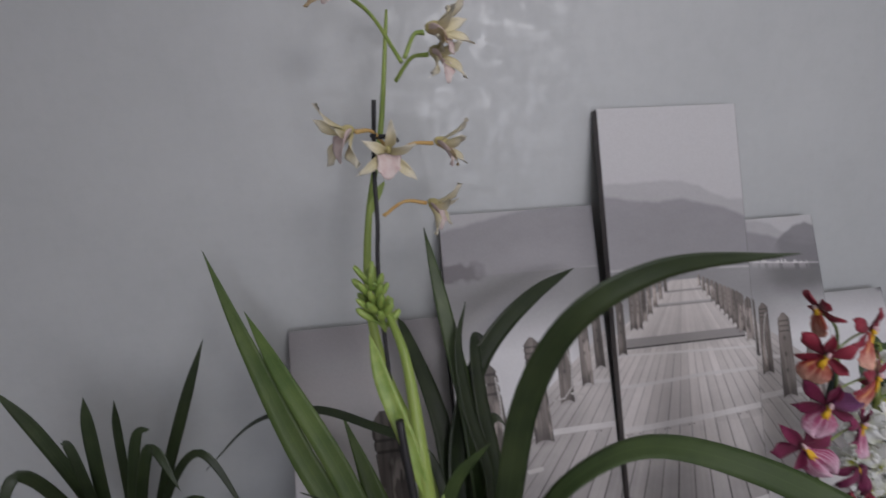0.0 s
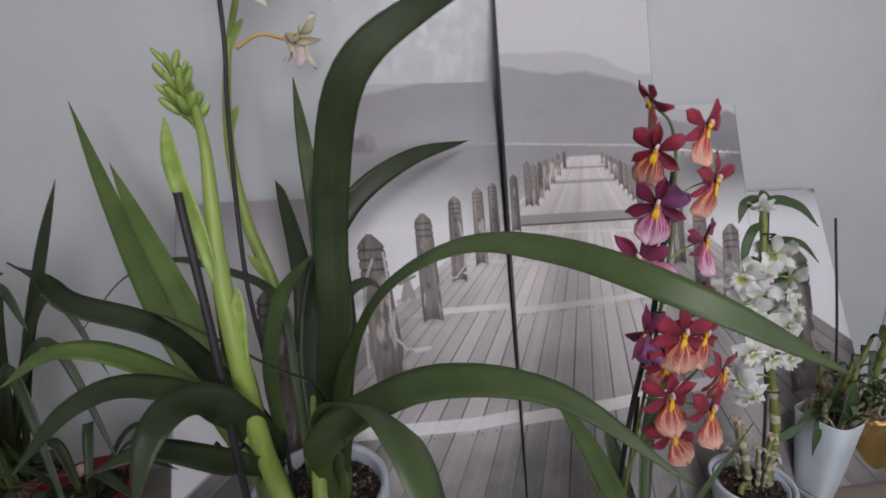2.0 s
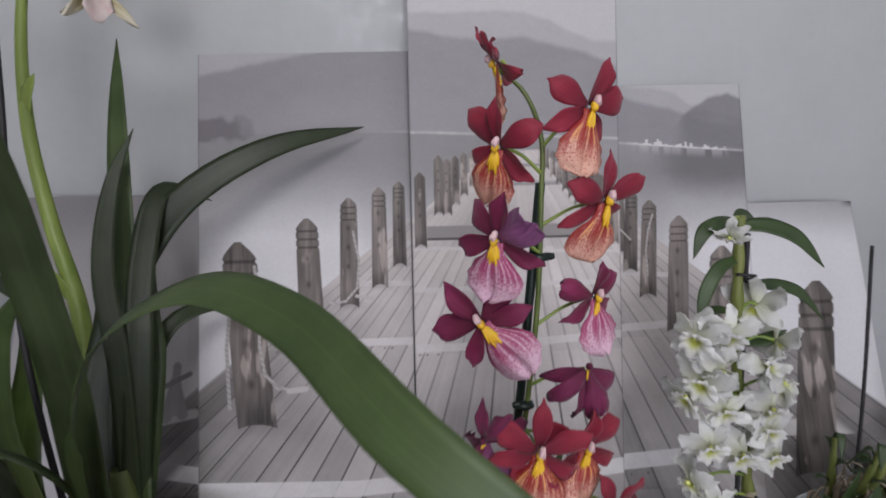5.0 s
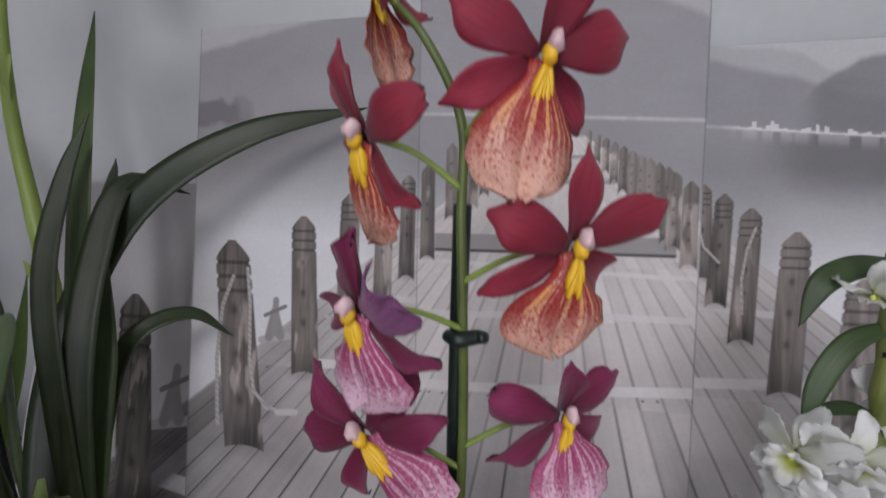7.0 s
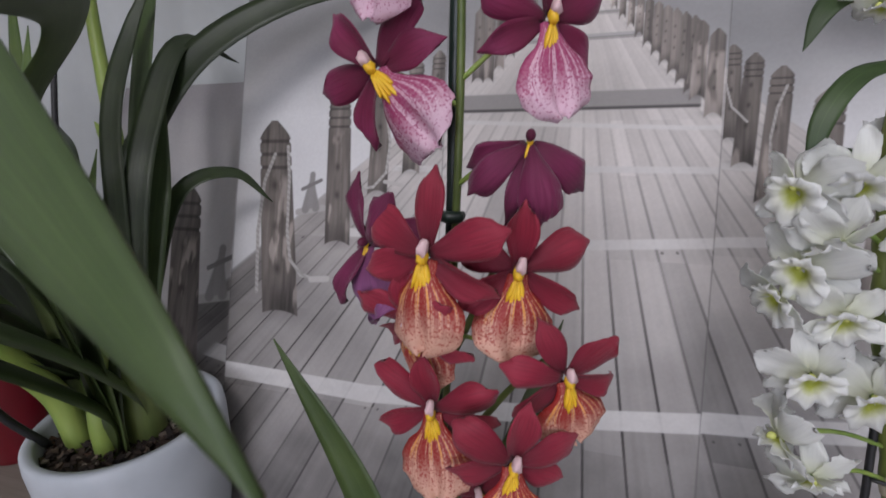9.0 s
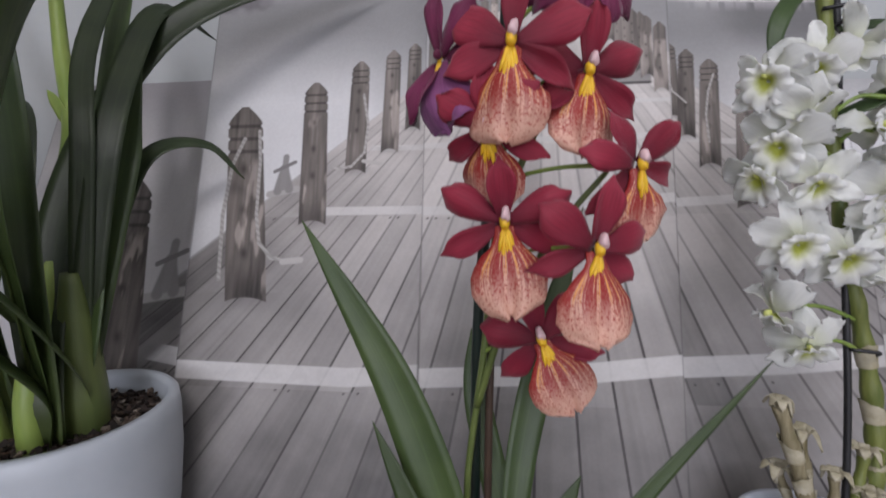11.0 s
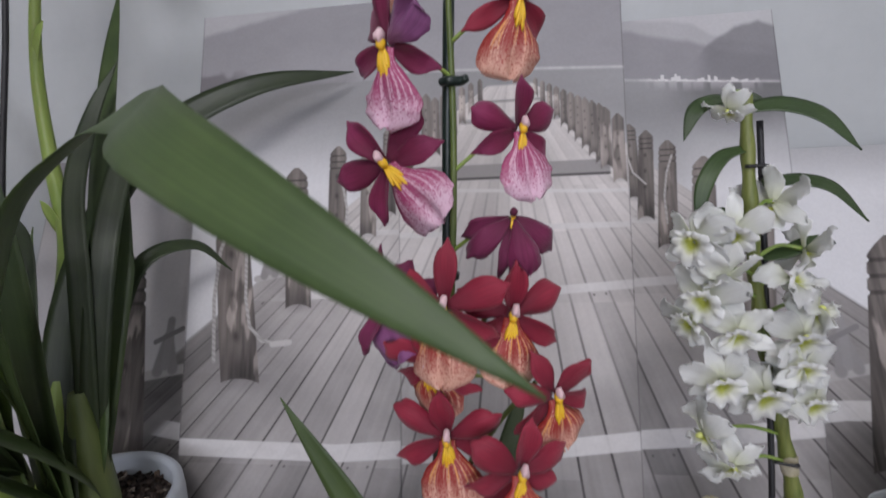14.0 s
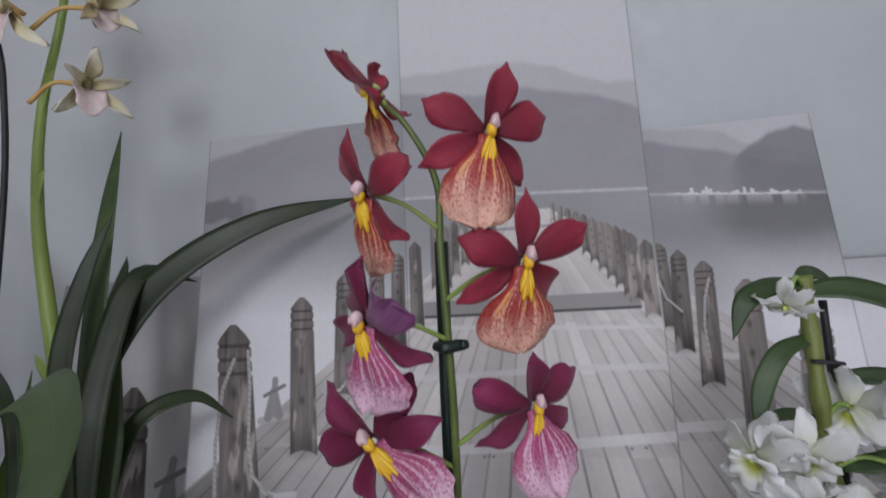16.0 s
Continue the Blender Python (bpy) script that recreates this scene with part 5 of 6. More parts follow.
        put("pedicel", tube("pedicel", [c + foot, c + foot * 0.4 - ax * 0.006, c - ax * 0.010], (0.0016, 0.0015, 0.0018), M_BUD, 6, 8, base), t)
    put("support_stick", tube("support_stick", [(-0.372, -0.352, 0.999), (-0.378, -0.380, 1.060), (-0.368, -0.420, 1.180), (-0.368, -0.426, 1.300), (-0.384, -0.410, 1.466)], (0.0044,) * 5, M_STICK, 10, 40, base), t, "black plastic stick")
    c = V((-0.389, -0.376, 1.159))
    put("clip", tube("clip", [c + V((-0.014, -0.010, 0.006)), c + V((0.002, -0.020, -0.002)), c + V((0.016, -0.012, -0.001)), c + V((0.019, 0.000, 0.004))], (0.0026,) * 4, M_STICK, 8, 18, base), t, "black plant clip")
    for sx in (-1, 1):
        put("withered_leaf", strap("withered_leaf", [(-0.345 + sx * 0.02, -0.335, 0.972), (-0.35 + sx * 0.035, -0.345, 0.995), (-0.352 + sx * 0.06, -0.348, 0.985)], 0.014, M_LEAF_DRY, base, n=12), t)
    return t


cymbidium()


# ---- red oncidium hybrid in the ridged white pot ----
CAMB_AT = V((0.131, -0.434, SHELF))


def cambria():
    t = thing("red_orchid_plant", CAMB_AT, "crimson and pink speckled orchid in a ribbed white pot", "potted orchid")
    base = CAMB_AT
    prof = [(0, 0.0), (0.041, 0.0), (0.043, 0.002)]
    for i in range(16):
        z = 0.006 + i * 0.0058
        prof += [(0.0435 + 0.0120 * z / 0.1, z), (0.0446 + 0.0120 * z / 0.1, z + 0.0029)]
    prof += [(0.0575, 0.1005), (0.0595, 0.103), (0.0598, 0.111), (0.0585, 0.1135), (0.0560, 0.1135), (0.0548, 0.110), (0.0535, 0.085), (0, 0.085)]
    put("pot", lathe("pot", prof, M_CERAMIC), t, "white glazed pot with fine horizontal ribs")
    put("soil", chips("soil", 0.0545, 0.101, 620, 9, 0.0068), t, "coarse brown bark chips")
    lv = {"a": [(0.1220, -0.4430, 0.9250), (0.1180, -0.4400, 0.9500), (0.0960, -0.4280, 1.0150), (0.0580, -0.4130, 1.1080), (0.0000, -0.4060, 1.2080)],
          "b": [(0.1200, -0.4480, 0.9250), (0.1140, -0.4480, 0.9500), (0.0970, -0.4480, 0.9900), (0.0720, -0.4380, 1.0400), (0.0470, -0.4280, 1.0880)],
          "c": [(0.1180, -0.4480, 0.9250), (0.1100, -0.4500, 0.9550), (0.0890, -0.4580, 0.9830), (0.0440, -0.4580, 1.0160), (0.0050, -0.4520, 1.0170), (-0.0240, -0.4480, 1.0000)],
          "d": [(0.1340, -0.4300, 0.9250), (0.1310, -0.4180, 0.9920), (0.1370, -0.3980, 1.0540), (0.1560, -0.3680, 1.1270), (0.1820, -0.3430, 1.2120)],
          "e": [(0.1420, -0.4430, 0.9250), (0.1460, -0.4400, 0.9550), (0.1600, -0.4380, 0.9830), (0.2000, -0.4280, 1.0420), (0.2790, -0.4080, 1.1260)],
          "f": [(0.1360, -0.4380, 0.9350), (0.1400, -0.4330, 0.9770), (0.1510, -0.4280, 1.0150), (0.1720, -0.4180, 1.0540)],
          "g": [(0.1420, -0.4540, 0.9250), (0.1500, -0.4600, 0.9580), (0.1700, -0.4680, 0.9900), (0.2120, -0.4680, 1.0300)],
          "h": [(0.1200, -0.4630, 0.9250), (0.1130, -0.4700, 0.9550), (0.0950, -0.4780, 0.9660), (0.0580, -0.4680, 0.9640)]}
    wd = dict(a=0.031, b=0.016, c=0.011, d=0.022, e=0.012, f=0.019, g=0.009, h=0.007)
    for k, p in lv.items():
        put("leaf", strap("leaf", p, wd[k], M_LEAF_CAMB, base, face=(-0.1 if k in "abc" else 0.15, -1, 0.35), n=30, fold=0.5, root=0.32 if k in "ad" else 0.45, belly=0.6 if k in "ad" else 0.35), t)
    put("leaf", strap("leaf", [(0.1380, -0.4180, 0.9250), (0.1280, -0.3930, 0.9920), (0.1080, -0.3680, 1.0720), (0.1020, -0.3480, 1.1220)], 0.020, M_LEAF_CAMB, base, face=(0, -1, 0.3), n=26), t)
    bulb = tube("pseudobulb", [(0.1310, -0.4560, 0.9120), (0.1320, -0.4565, 0.9260), (0.1330, -0.4565, 0.9420), (0.1345, -0.4560, 0.9560), (0.1355, -0.4550, 0.9700), (0.1358, -0.4550, 0.9760)], (0.0100, 0.0150, 0.0185, 0.0165, 0.0085, 0.0030), M_BULB_FLAT, 20, 28, base)
    for v in bulb.vertices:
        mid_y = -0.452 - base.y
        v.co.y = mid_y + (v.co.y - mid_y) * 0.45
    put("pseudobulb", bulb, t, "flat green bulb")
    for pts, w in (([(0.1290, -0.4620, 0.9100), (0.1200, -0.4630, 0.9270), (0.1090, -0.4610, 0.9480), (0.0950, -0.4560, 0.9760), (0.0840, -0.4500, 1.0000)], 0.021), ([(0.1350, -0.4620, 0.9100), (0.1440, -0.4630, 0.9260), (0.1530, -0.4610, 0.9440), (0.1660, -0.4560, 0.9720), (0.1760, -0.4500, 0.9940)], 0.018), ([(0.1260, -0.4660, 0.9100), (0.1190, -0.4670, 0.9200), (0.1100, -0.4660, 0.9370)], 0.014), ([(0.1390, -0.4660, 0.9100), (0.1460, -0.4670, 0.9200), (0.1530, -0.4660, 0.9340)], 0.013)):
        put("sheath", strap("sheath", pts, w, M_LEAF_CAMB, base, face=(0, -1, 0.3), n=18, root=0.8, fold=0.5), t, "green leaf sheath, yellowing at its foot")
    put("pseudobulb", lump("pseudobulb", 0.010, 0.008, 0.020, M_BULB, 6, 0.06, V((0.1470, -0.4310, 0.9400)) - base, 3), t)
    put("support_stick", tube("support_stick", [(0.106, -0.380, 0.915), (0.107, -0.392, 1.055), (0.111, -0.402, 1.166), (0.123, -0.407, 1.273), (0.129, -0.409, 1.380), (0.1335, -0.409, 1.462)], (0.0034,) * 6, M_GSTICK, 10, 40, base), t, "dark green plastic stick")
    put("support_stick", tube("support_stick", [(0.114, -0.388, 0.910), (0.116, -0.398, 1.062), (0.119, -0.400, 1.177)], (0.0026,) * 3, M_WOODSTICK, 8, 20, base), t, "thin dark bamboo stick")
    # stem, forking at the top
    stem = [(0.122, -0.436, 0.930), (0.107, -0.418, 0.992), (0.103, -0.412, 1.042), (0.114, -0.411, 1.132), (0.126, -0.414, 1.262), (0.133, -0.416, 1.372), (0.1335, -0.413, 1.455), (0.1335, -0.407, 1.490), (0.1225, -0.409, 1.517), (0.106, -0.401, 1.534)]
    put("flower_stem", tube("flower_stem", stem, (0.0026, 0.0024, 0.0022, 0.0022, 0.0021, 0.0020, 0.0018, 0.0017, 0.0015, 0.0012), M_STEM_G, 10, 70, base), t, "green flower stem")
    branch = [(0.122, -0.413, 1.212), (0.138, -0.414, 1.247), (0.150, -0.420, 1.275)]
    put("branch", tube("branch", branch, (0.0022, 0.002, 0.0016), M_STEM_G, 8, 16, base), t)
    put("branch", tube("branch", [(0.109, -0.411, 1.092), (0.128, -0.420, 1.155), (0.155, -0.428, 1.205), (0.178, -0.432, 1.235)], (0.0024, 0.0022, 0.0018, 0.0014), M_STEM_G, 8, 24, base), t)
    for z in (1.413, 1.298):
        c = V((0.1325 if z > 1.35 else 0.1255, -0.412, z))
        put("clip", tube("clip", [c + V((-0.005, -0.004, 0)), c + V((0.0, -0.0070, 0)), c + V((0.006, -0.004, 0)), c + V((0.010 if z > 1.35 else -0.008, -0.006, 0.001))], (0.0024, 0.0030, 0.0030, 0.0022), M_GSTICK, 10, 18, base), t, "dark green plant clip")
    fl = [("red", (0.105, -0.403, 1.538), (-0.92, 0.12, -0.35), 0.85), ("red", (0.160, -0.417, 1.509), (0.42, -0.85, 0.05), 1.0), ("red", (0.104, -0.421, 1.487), (-0.66, -0.73, -0.12), 1.0),
          ("red", (0.171, -0.424, 1.452), (0.50, -0.82, 0.0), 1.0), ("mag", (0.102, -0.435, 1.431), (-0.62, -0.77, -0.10), 1.05), ("mag", (0.094, -0.421, 1.368), (-0.25, -0.92, 0.10), 1.16),
          ("mag", (0.171, -0.419, 1.384), (0.52, -0.78, 0.0), 0.96), ("pur", (0.166, -0.430, 1.335), (0.22, -0.86, 0.42), 1.15), ("vio", (0.094, -0.444, 1.290), (-0.35, -0.90, 0.1), 1.05),
          ("red", (0.128, -0.460, 1.292), (-0.08, -1.0, 0.05), 1.12), ("red", (0.164, -0.444, 1.282), (0.18, -0.95, 0.0), 1.08), ("red", (0.118, -0.453, 1.256), (-0.25, -0.90, -0.2), 1.0),
          ("red", (0.125, -0.452, 1.210), (0.05, -1.0, 0.05), 1.10), ("red", (0.166, -0.466, 1.199), (0.30, -0.92, 0.05), 1.04), ("red", (0.145, -0.433, 1.144), (0.12, -0.95, 0.15), 1.08),
          ("red", (0.186, -0.452, 1.237), (0.55, -0.80, 0.0), 0.95)]
    line = spline(stem, 80)
    for i, (kind, p, way, size) in enumerate(fl):
        lab = {"red": "crimson flower with a yellow crest and speckled lip", "mag": "magenta flower with a pink speckled lip", "pur": "withering purple flower", "vio": "withering purple flower with a crumpled violet lip"}[kind]
        up = {1: (0.22, 0, 1), 3: (0.10, 0, 1), 10: (0.10, 0, 1), 15: (-0.2, 0, 1), 2: (0.30, 0, 1), 4: (0.12, 0, 1), 14: (-0.45, 0, 1), 5: (-0.75, 0, 0.8), 9: (0.06, 0, 1), 12: (-0.1, 0, 1), 13: (0.12, 0, 1)}.get(i, (0, 0, 1))
        cambria_flower(t, base, p, way, kind, size * 0.98, up, lab, i, crumpled=i == 4)
        c = V(p) - V(way).normalized() * 0.002
        foot = min(line, key=lambda q: (q - c - V((0, 0, -0.018))).length)
        put("pedicel", tube("pedicel", [foot, foot.lerp(c, 0.5) + V((0, 0, 0.003)), c], (0.0013, 0.0011, 0.0015), M_STEM_Y, 8, 14, base), t)
    return t


cambria()


# ---- white dendrobium ----
DEN_AT = V((0.384, -0.312, SHELF))


def papery_sheaths(t, line, count, rad, base, seed):
    """Loose pale sheaths along a cane, each a flaring cup with a ragged slanting rim."""
    r = random.Random(seed)
    n = len(line)
    for q in range(count):
        i0 = int(q * (n - 2) / count)
        i1 = min(n - 1, i0 + max(2, int(0.52 * n / count)))
        a, b = line[i0], line[i1]
        ax = (b - a).normalized()
        sx = ax.cross(V((0, 1, 0.2))).normalized()
        sy = ax.cross(sx)
        ph, rr = r.random() * 6.28, rad * r.uniform(0.94, 1.06)
        verts, faces = [], []
        for j in range(5):
            for k in range(14):
                an = 2 * math.pi * k / 14
                u = j / 4 * (0.78 + 0.30 * math.cos(an - ph) + 0.05 * math.sin(5 * an + ph))
                w = rr * (0.96 + 0.10 * u + (0.12 * u * u))
                verts.append(a - base + (b - a) * u + sx * (w * math.cos(an)) + sy * (w * math.sin(an)))
        for j in range(4):
            for k in range(14):
                k2 = (k + 1) % 14
                faces.append((j * 14 + k, j * 14 + k2, j * 14 + 14 + k2, j * 14 + 14 + k))
        put("sheath", mesh_of("sheath", verts, faces, M_SHEATH), t, "dry papery sheath")


def dendrobium():
    t = thing("white_orchid_plant", DEN_AT, "white dendrobium in full bloom in a white pot", "potted orchid")
    base = DEN_AT
    put("pot", lathe("pot", [(0.0000, 0.0000), (0.0425, 0.0000), (0.0452, 0.0026), (0.0462, 0.0120), (0.0468, 0.0300), (0.0478, 0.0480), (0.0506, 0.0680), (0.0556, 0.0900), (0.0604, 0.1090), (0.0630, 0.1180), (0.0622, 0.1208), (0.0582, 0.1198), (0.0565, 0.1145), (0.0480, 0.0776), (0.0000, 0.0776)], M_CERAMIC), t, "white glazed tapered pot")
    inner = put("inner_pot", lathe("inner_pot", [(0.0452, 0.0795), (0.0514, 0.1135), (0.0537, 0.1149), (0.0537, 0.1130), (0.0525, 0.1120), (0.0469, 0.0795)], M_PLASTIC_IN, 40), t, "pale blue plastic inner pot")
    put("soil", chips("soil", 0.0508, 0.109, 320, 12, 0.0055), t, "dark brown fibrous bark")
    main = [(0.408, -0.318, 0.912), (0.414, -0.312, 0.960), (0.418, -0.306, 1.020), (0.408, -0.302, 1.085), (0.392, -0.300, 1.150), (0.378, -0.299, 1.210), (0.368, -0.296, 1.270), (0.362, -0.292, 1.330), (0.358, -0.282, 1.408)]
    put("cane", tube("cane", main, (0.0062, 0.0066, 0.0068, 0.0064, 0.0058, 0.0054, 0.0054, 0.0054, 0.0048), M_CANE, 12, 91, base, lambda u: 0.13 * math.cos(2 * math.pi * u * 15)), t, "olive green jointed cane")
    ln = spline(main, 60)
    papery_sheaths(t, ln[2:30], 5, 0.0072, base, 3)
    for i, (dx, dy, h, lean_x, rad) in enumerate(((-0.006, -0.004, 0.128, -0.036, 0.0074), (-0.002, 0.008, 0.098, -0.016, 0.0058), (0.002, -0.010, 0.074, -0.004, 0.0050), (0.010, -0.004, 0.090, 0.012, 0.0056), (-0.008, 0.012, 0.064, -0.022, 0.0048), (0.006, -0.012, 0.060, 0.016, 0.0046))):
        a = base + V((dx, dy, 0.105))
        p = [a, a + V((lean_x * 0.4, 0, h * 0.45)), a + V((lean_x, 0.004, h))]
        put("cane", tube("cane", p, (rad * 0.5, rad * 0.8, rad * 0.72), M_CANE if i == 3 else M_DRYCANE, 10, 30, base, lambda u: 0.15 * math.cos(2 * math.pi * u * 4)), t, "short leafless cane")
        papery_sheaths(t, spline(p, 24), 4, rad * 0.86, base, 20 + i)
        e = V(p[2])
        for q in range(6):
            an = q * 1.1 + i
            le = rng.uniform(0.008, 0.016)
            put("husk", strap("husk", [e - V((0, 0, 0.012)), e + V((0.5 * le * math.cos(an), 0.5 * le * math.sin(an), 0.006)), e + V((le * math.cos(an), le * math.sin(an), rng.uniform(-0.008, 0.008)))], 0.007, M_SHEATH, base, n=8), t, "dry papery husk")
    put("root", tube("root", [base + V((-0.035, -0.02, 0.112)), base + V((-0.026, -0.012, 0.122)), base + V((-0.012, -0.006, 0.118))], (0.0045, 0.0042, 0.003), M_CANE, 8, 12, base), t)
    put("support_stick", tube("support_stick", [(0.388, -0.330, 0.900), (0.390, -0.312, 1.058), (0.384, -0.285, 1.250), (0.374, -0.275, 1.388)], (0.0026,) * 4, M_STICK, 8, 30, base), t, "thin black stick")
    for z in (1.352, 1.10):
        c = V((0.366 if z > 1.2 else 0.399, -0.288 if z > 1.2 else -0.305, z))
        put("clip", tube("clip", [c + V((-0.010, -0.006, 0)), c + V((0.004, -0.011, 0)), c + V((0.010, -0.004, -0.004)), c + V((0.007, 0.004, -0.010))], (0.0015,) * 4, M_STICK, 8, 16, base), t, "black wire tie")
    topl = V(main[-1])
    blades = (([(0.360, -0.282, 1.397), (0.383, -0.288, 1.398), (0.409, -0.296, 1.387), (0.432, -0.305, 1.361)], 0.0195), ([(0.356, -0.280, 1.404), (0.369, -0.272, 1.407), (0.388, -0.268, 1.396)], 0.0130),
              ([(0.354, -0.284, 1.403), (0.332, -0.294, 1.404), (0.313, -0.302, 1.397), (0.302, -0.310, 1.374)], 0.0140), ([(0.358, -0.288, 1.366), (0.335, -0.298, 1.359), (0.319, -0.308, 1.336), (0.315, -0.314, 1.300)], 0.0130),
              ([(0.372, -0.290, 1.337), (0.397, -0.292, 1.339), (0.420, -0.298, 1.332), (0.444, -0.304, 1.306)], 0.0140), ([(0.376, -0.292, 1.276), (0.394, -0.300, 1.284), (0.408, -0.306, 1.297)], 0.0130),
              ([(0.360, -0.292, 1.310), (0.342, -0.296, 1.316), (0.320, -0.302, 1.315)], 0.0085), ([(0.412, -0.305, 1.005), (0.436, -0.312, 1.020), (0.462, -0.318, 1.046)], 0.0140))
    for pts, w in blades:
        put("leaf", strap("leaf", pts, w, M_LEAF_DEN, base, face=(0, -0.7, 0.75), n=22, root=0.55, tip=0.8, fold=0.25), t)
    r = random.Random(21)
    # blooms on both sides of the cane: place, the way they look, how limp
    spots = ((0.334, -0.330, 1.306, -0.15, -0.95, 0.05, 0.1), (0.308, -0.322, 1.301, -0.75, -0.60, 0.0, 0.6), (0.330, -0.332, 1.271, 0.1, -0.80, -0.55, 0.5), (0.317, -0.326, 1.255, -0.80, -0.60, 0.05, 0.4),
             (0.311, -0.318, 1.233, -0.90, -0.35, -0.1, 0.7), (0.339, -0.334, 1.228, -0.10, -0.95, -0.1, 0.3), (0.330, -0.334, 1.187, -0.15, -0.95, 0.0, 0.2), (0.362, -0.336, 1.178, 0.0, -0.97, 0.15, 0.2),
             (0.346, -0.330, 1.109, -0.05, -0.90, -0.25, 0.4), (0.325, -0.322, 1.133, -0.70, 0.1, -0.60, 0.8), (0.376, -0.300, 1.323, 0.55, 0.45, -0.45, 0.7), (0.384, -0.318, 1.264, 0.35, -0.45, 0.75, 0.8),
             (0.399, -0.306, 1.286, 0.90, -0.25, -0.1, 0.6), (0.394, -0.322, 1.219, 0.25, -0.92, 0.0, 0.3), (0.396, -0.324, 1.195, 0.15, -0.95, 0.1, 0.4), (0.408, -0.322, 1.164, 0.15, -0.96, 0.0, 0.1),
             (0.384, -0.316, 1.166, 0.3, 0.2, -0.85, 0.9), (0.412, -0.308, 1.238, 0.85, 0.1, -0.2, 0.7))
    for k, (x, y, z, wx, wy, wz, limp) in enumerate(spots):
        p, way = V((x, y, z)), V((wx, wy, wz))
        a = min(ln, key=lambda q: abs(q.z - z + 0.012))
        dendrobium_flower(t, base, p, way, r.uniform(0.95, 1.08), k, up=(r.uniform(-0.25, 0.25), 0.1, 1), limp=limp)
        c = p - way.normalized() * 0.002
        put("pedicel", tube("pedicel", [a, a.lerp(c, 0.5) + V((0, 0, 0.007)), c], (0.0018, 0.0015, 0.002), M_BUD, 8, 10, base), t)
    p = topl + V((-0.026, -0.030, -0.012))
    dendrobium_flower(t, base, p, (-0.5, -0.35, -0.75), 0.62, 99, limp=0.9)
    put("pedicel", tube("pedicel", [topl - V((0, 0, 0.006)), topl.lerp(p, 0.5) + V((0, 0, 0.008)), p], (0.0018, 0.0015, 0.002), M_BUD, 8, 10, base), t)
    return t


dendrobium()


# ---- small offsets in the tall white glass ----
def bushy(t, base, top_r, mouth, spots, seed, leaf_mat_, n_leaf, n_root):
    r = random.Random(seed)
    for sx, sy, h, lx, ly in spots:
        a = base + V((sx, sy, mouth - 0.012))
        p = [a, a + V((lx * 0.4, ly * 0.4, h * 0.5)), a + V((lx, ly, h))]
        put("cane", cane("cane", p, 0.0046, 0.0030, base, M_CANE if h > 0.09 else M_DRYCANE, nodes=5), t)
        for q in range(n_leaf):
            u = 0.35 + 0.65 * q / max(1, n_leaf - 1)
            c = a.lerp(V(p[2]), u)
            an = q * 2.5 + r.random()
            d = V((math.cos(an), math.sin(an) * 0.8 - 0.25, 0))
            ln_ = r.uniform(0.018, 0.040)
            put("leaf", strap("leaf", [c, c + d * ln_ * 0.45 + V((0, 0, 0.014)), c + d * ln_ + V((0, 0, r.uniform(-0.012, 0.02)))], r.uniform(0.008, 0.014), leaf_mat_, base, n=12, root=0.6, tip=0.7), t)
    for q in range(n_root):
        a = base + V((r.uniform(-0.6, 0.6) * top_r, r.uniform(-0.6, 0.6) * top_r, mouth - 0.006))
        b = a + V((r.uniform(-0.014, 0.022), r.uniform(-0.014, 0.014), r.uniform(0.012, 0.085)))
        c = b + V((r.uniform(-0.018, 0.026), r.uniform(-0.018, 0.012), r.uniform(-0.030, 0.020)))
        put("root", tube("root", [a, b, c], (0.0022, 0.0017, 0.0010), M_ROOT, 6, 12, base), t)


GLASS_AT = V((0.584, -0.245, SHELF))


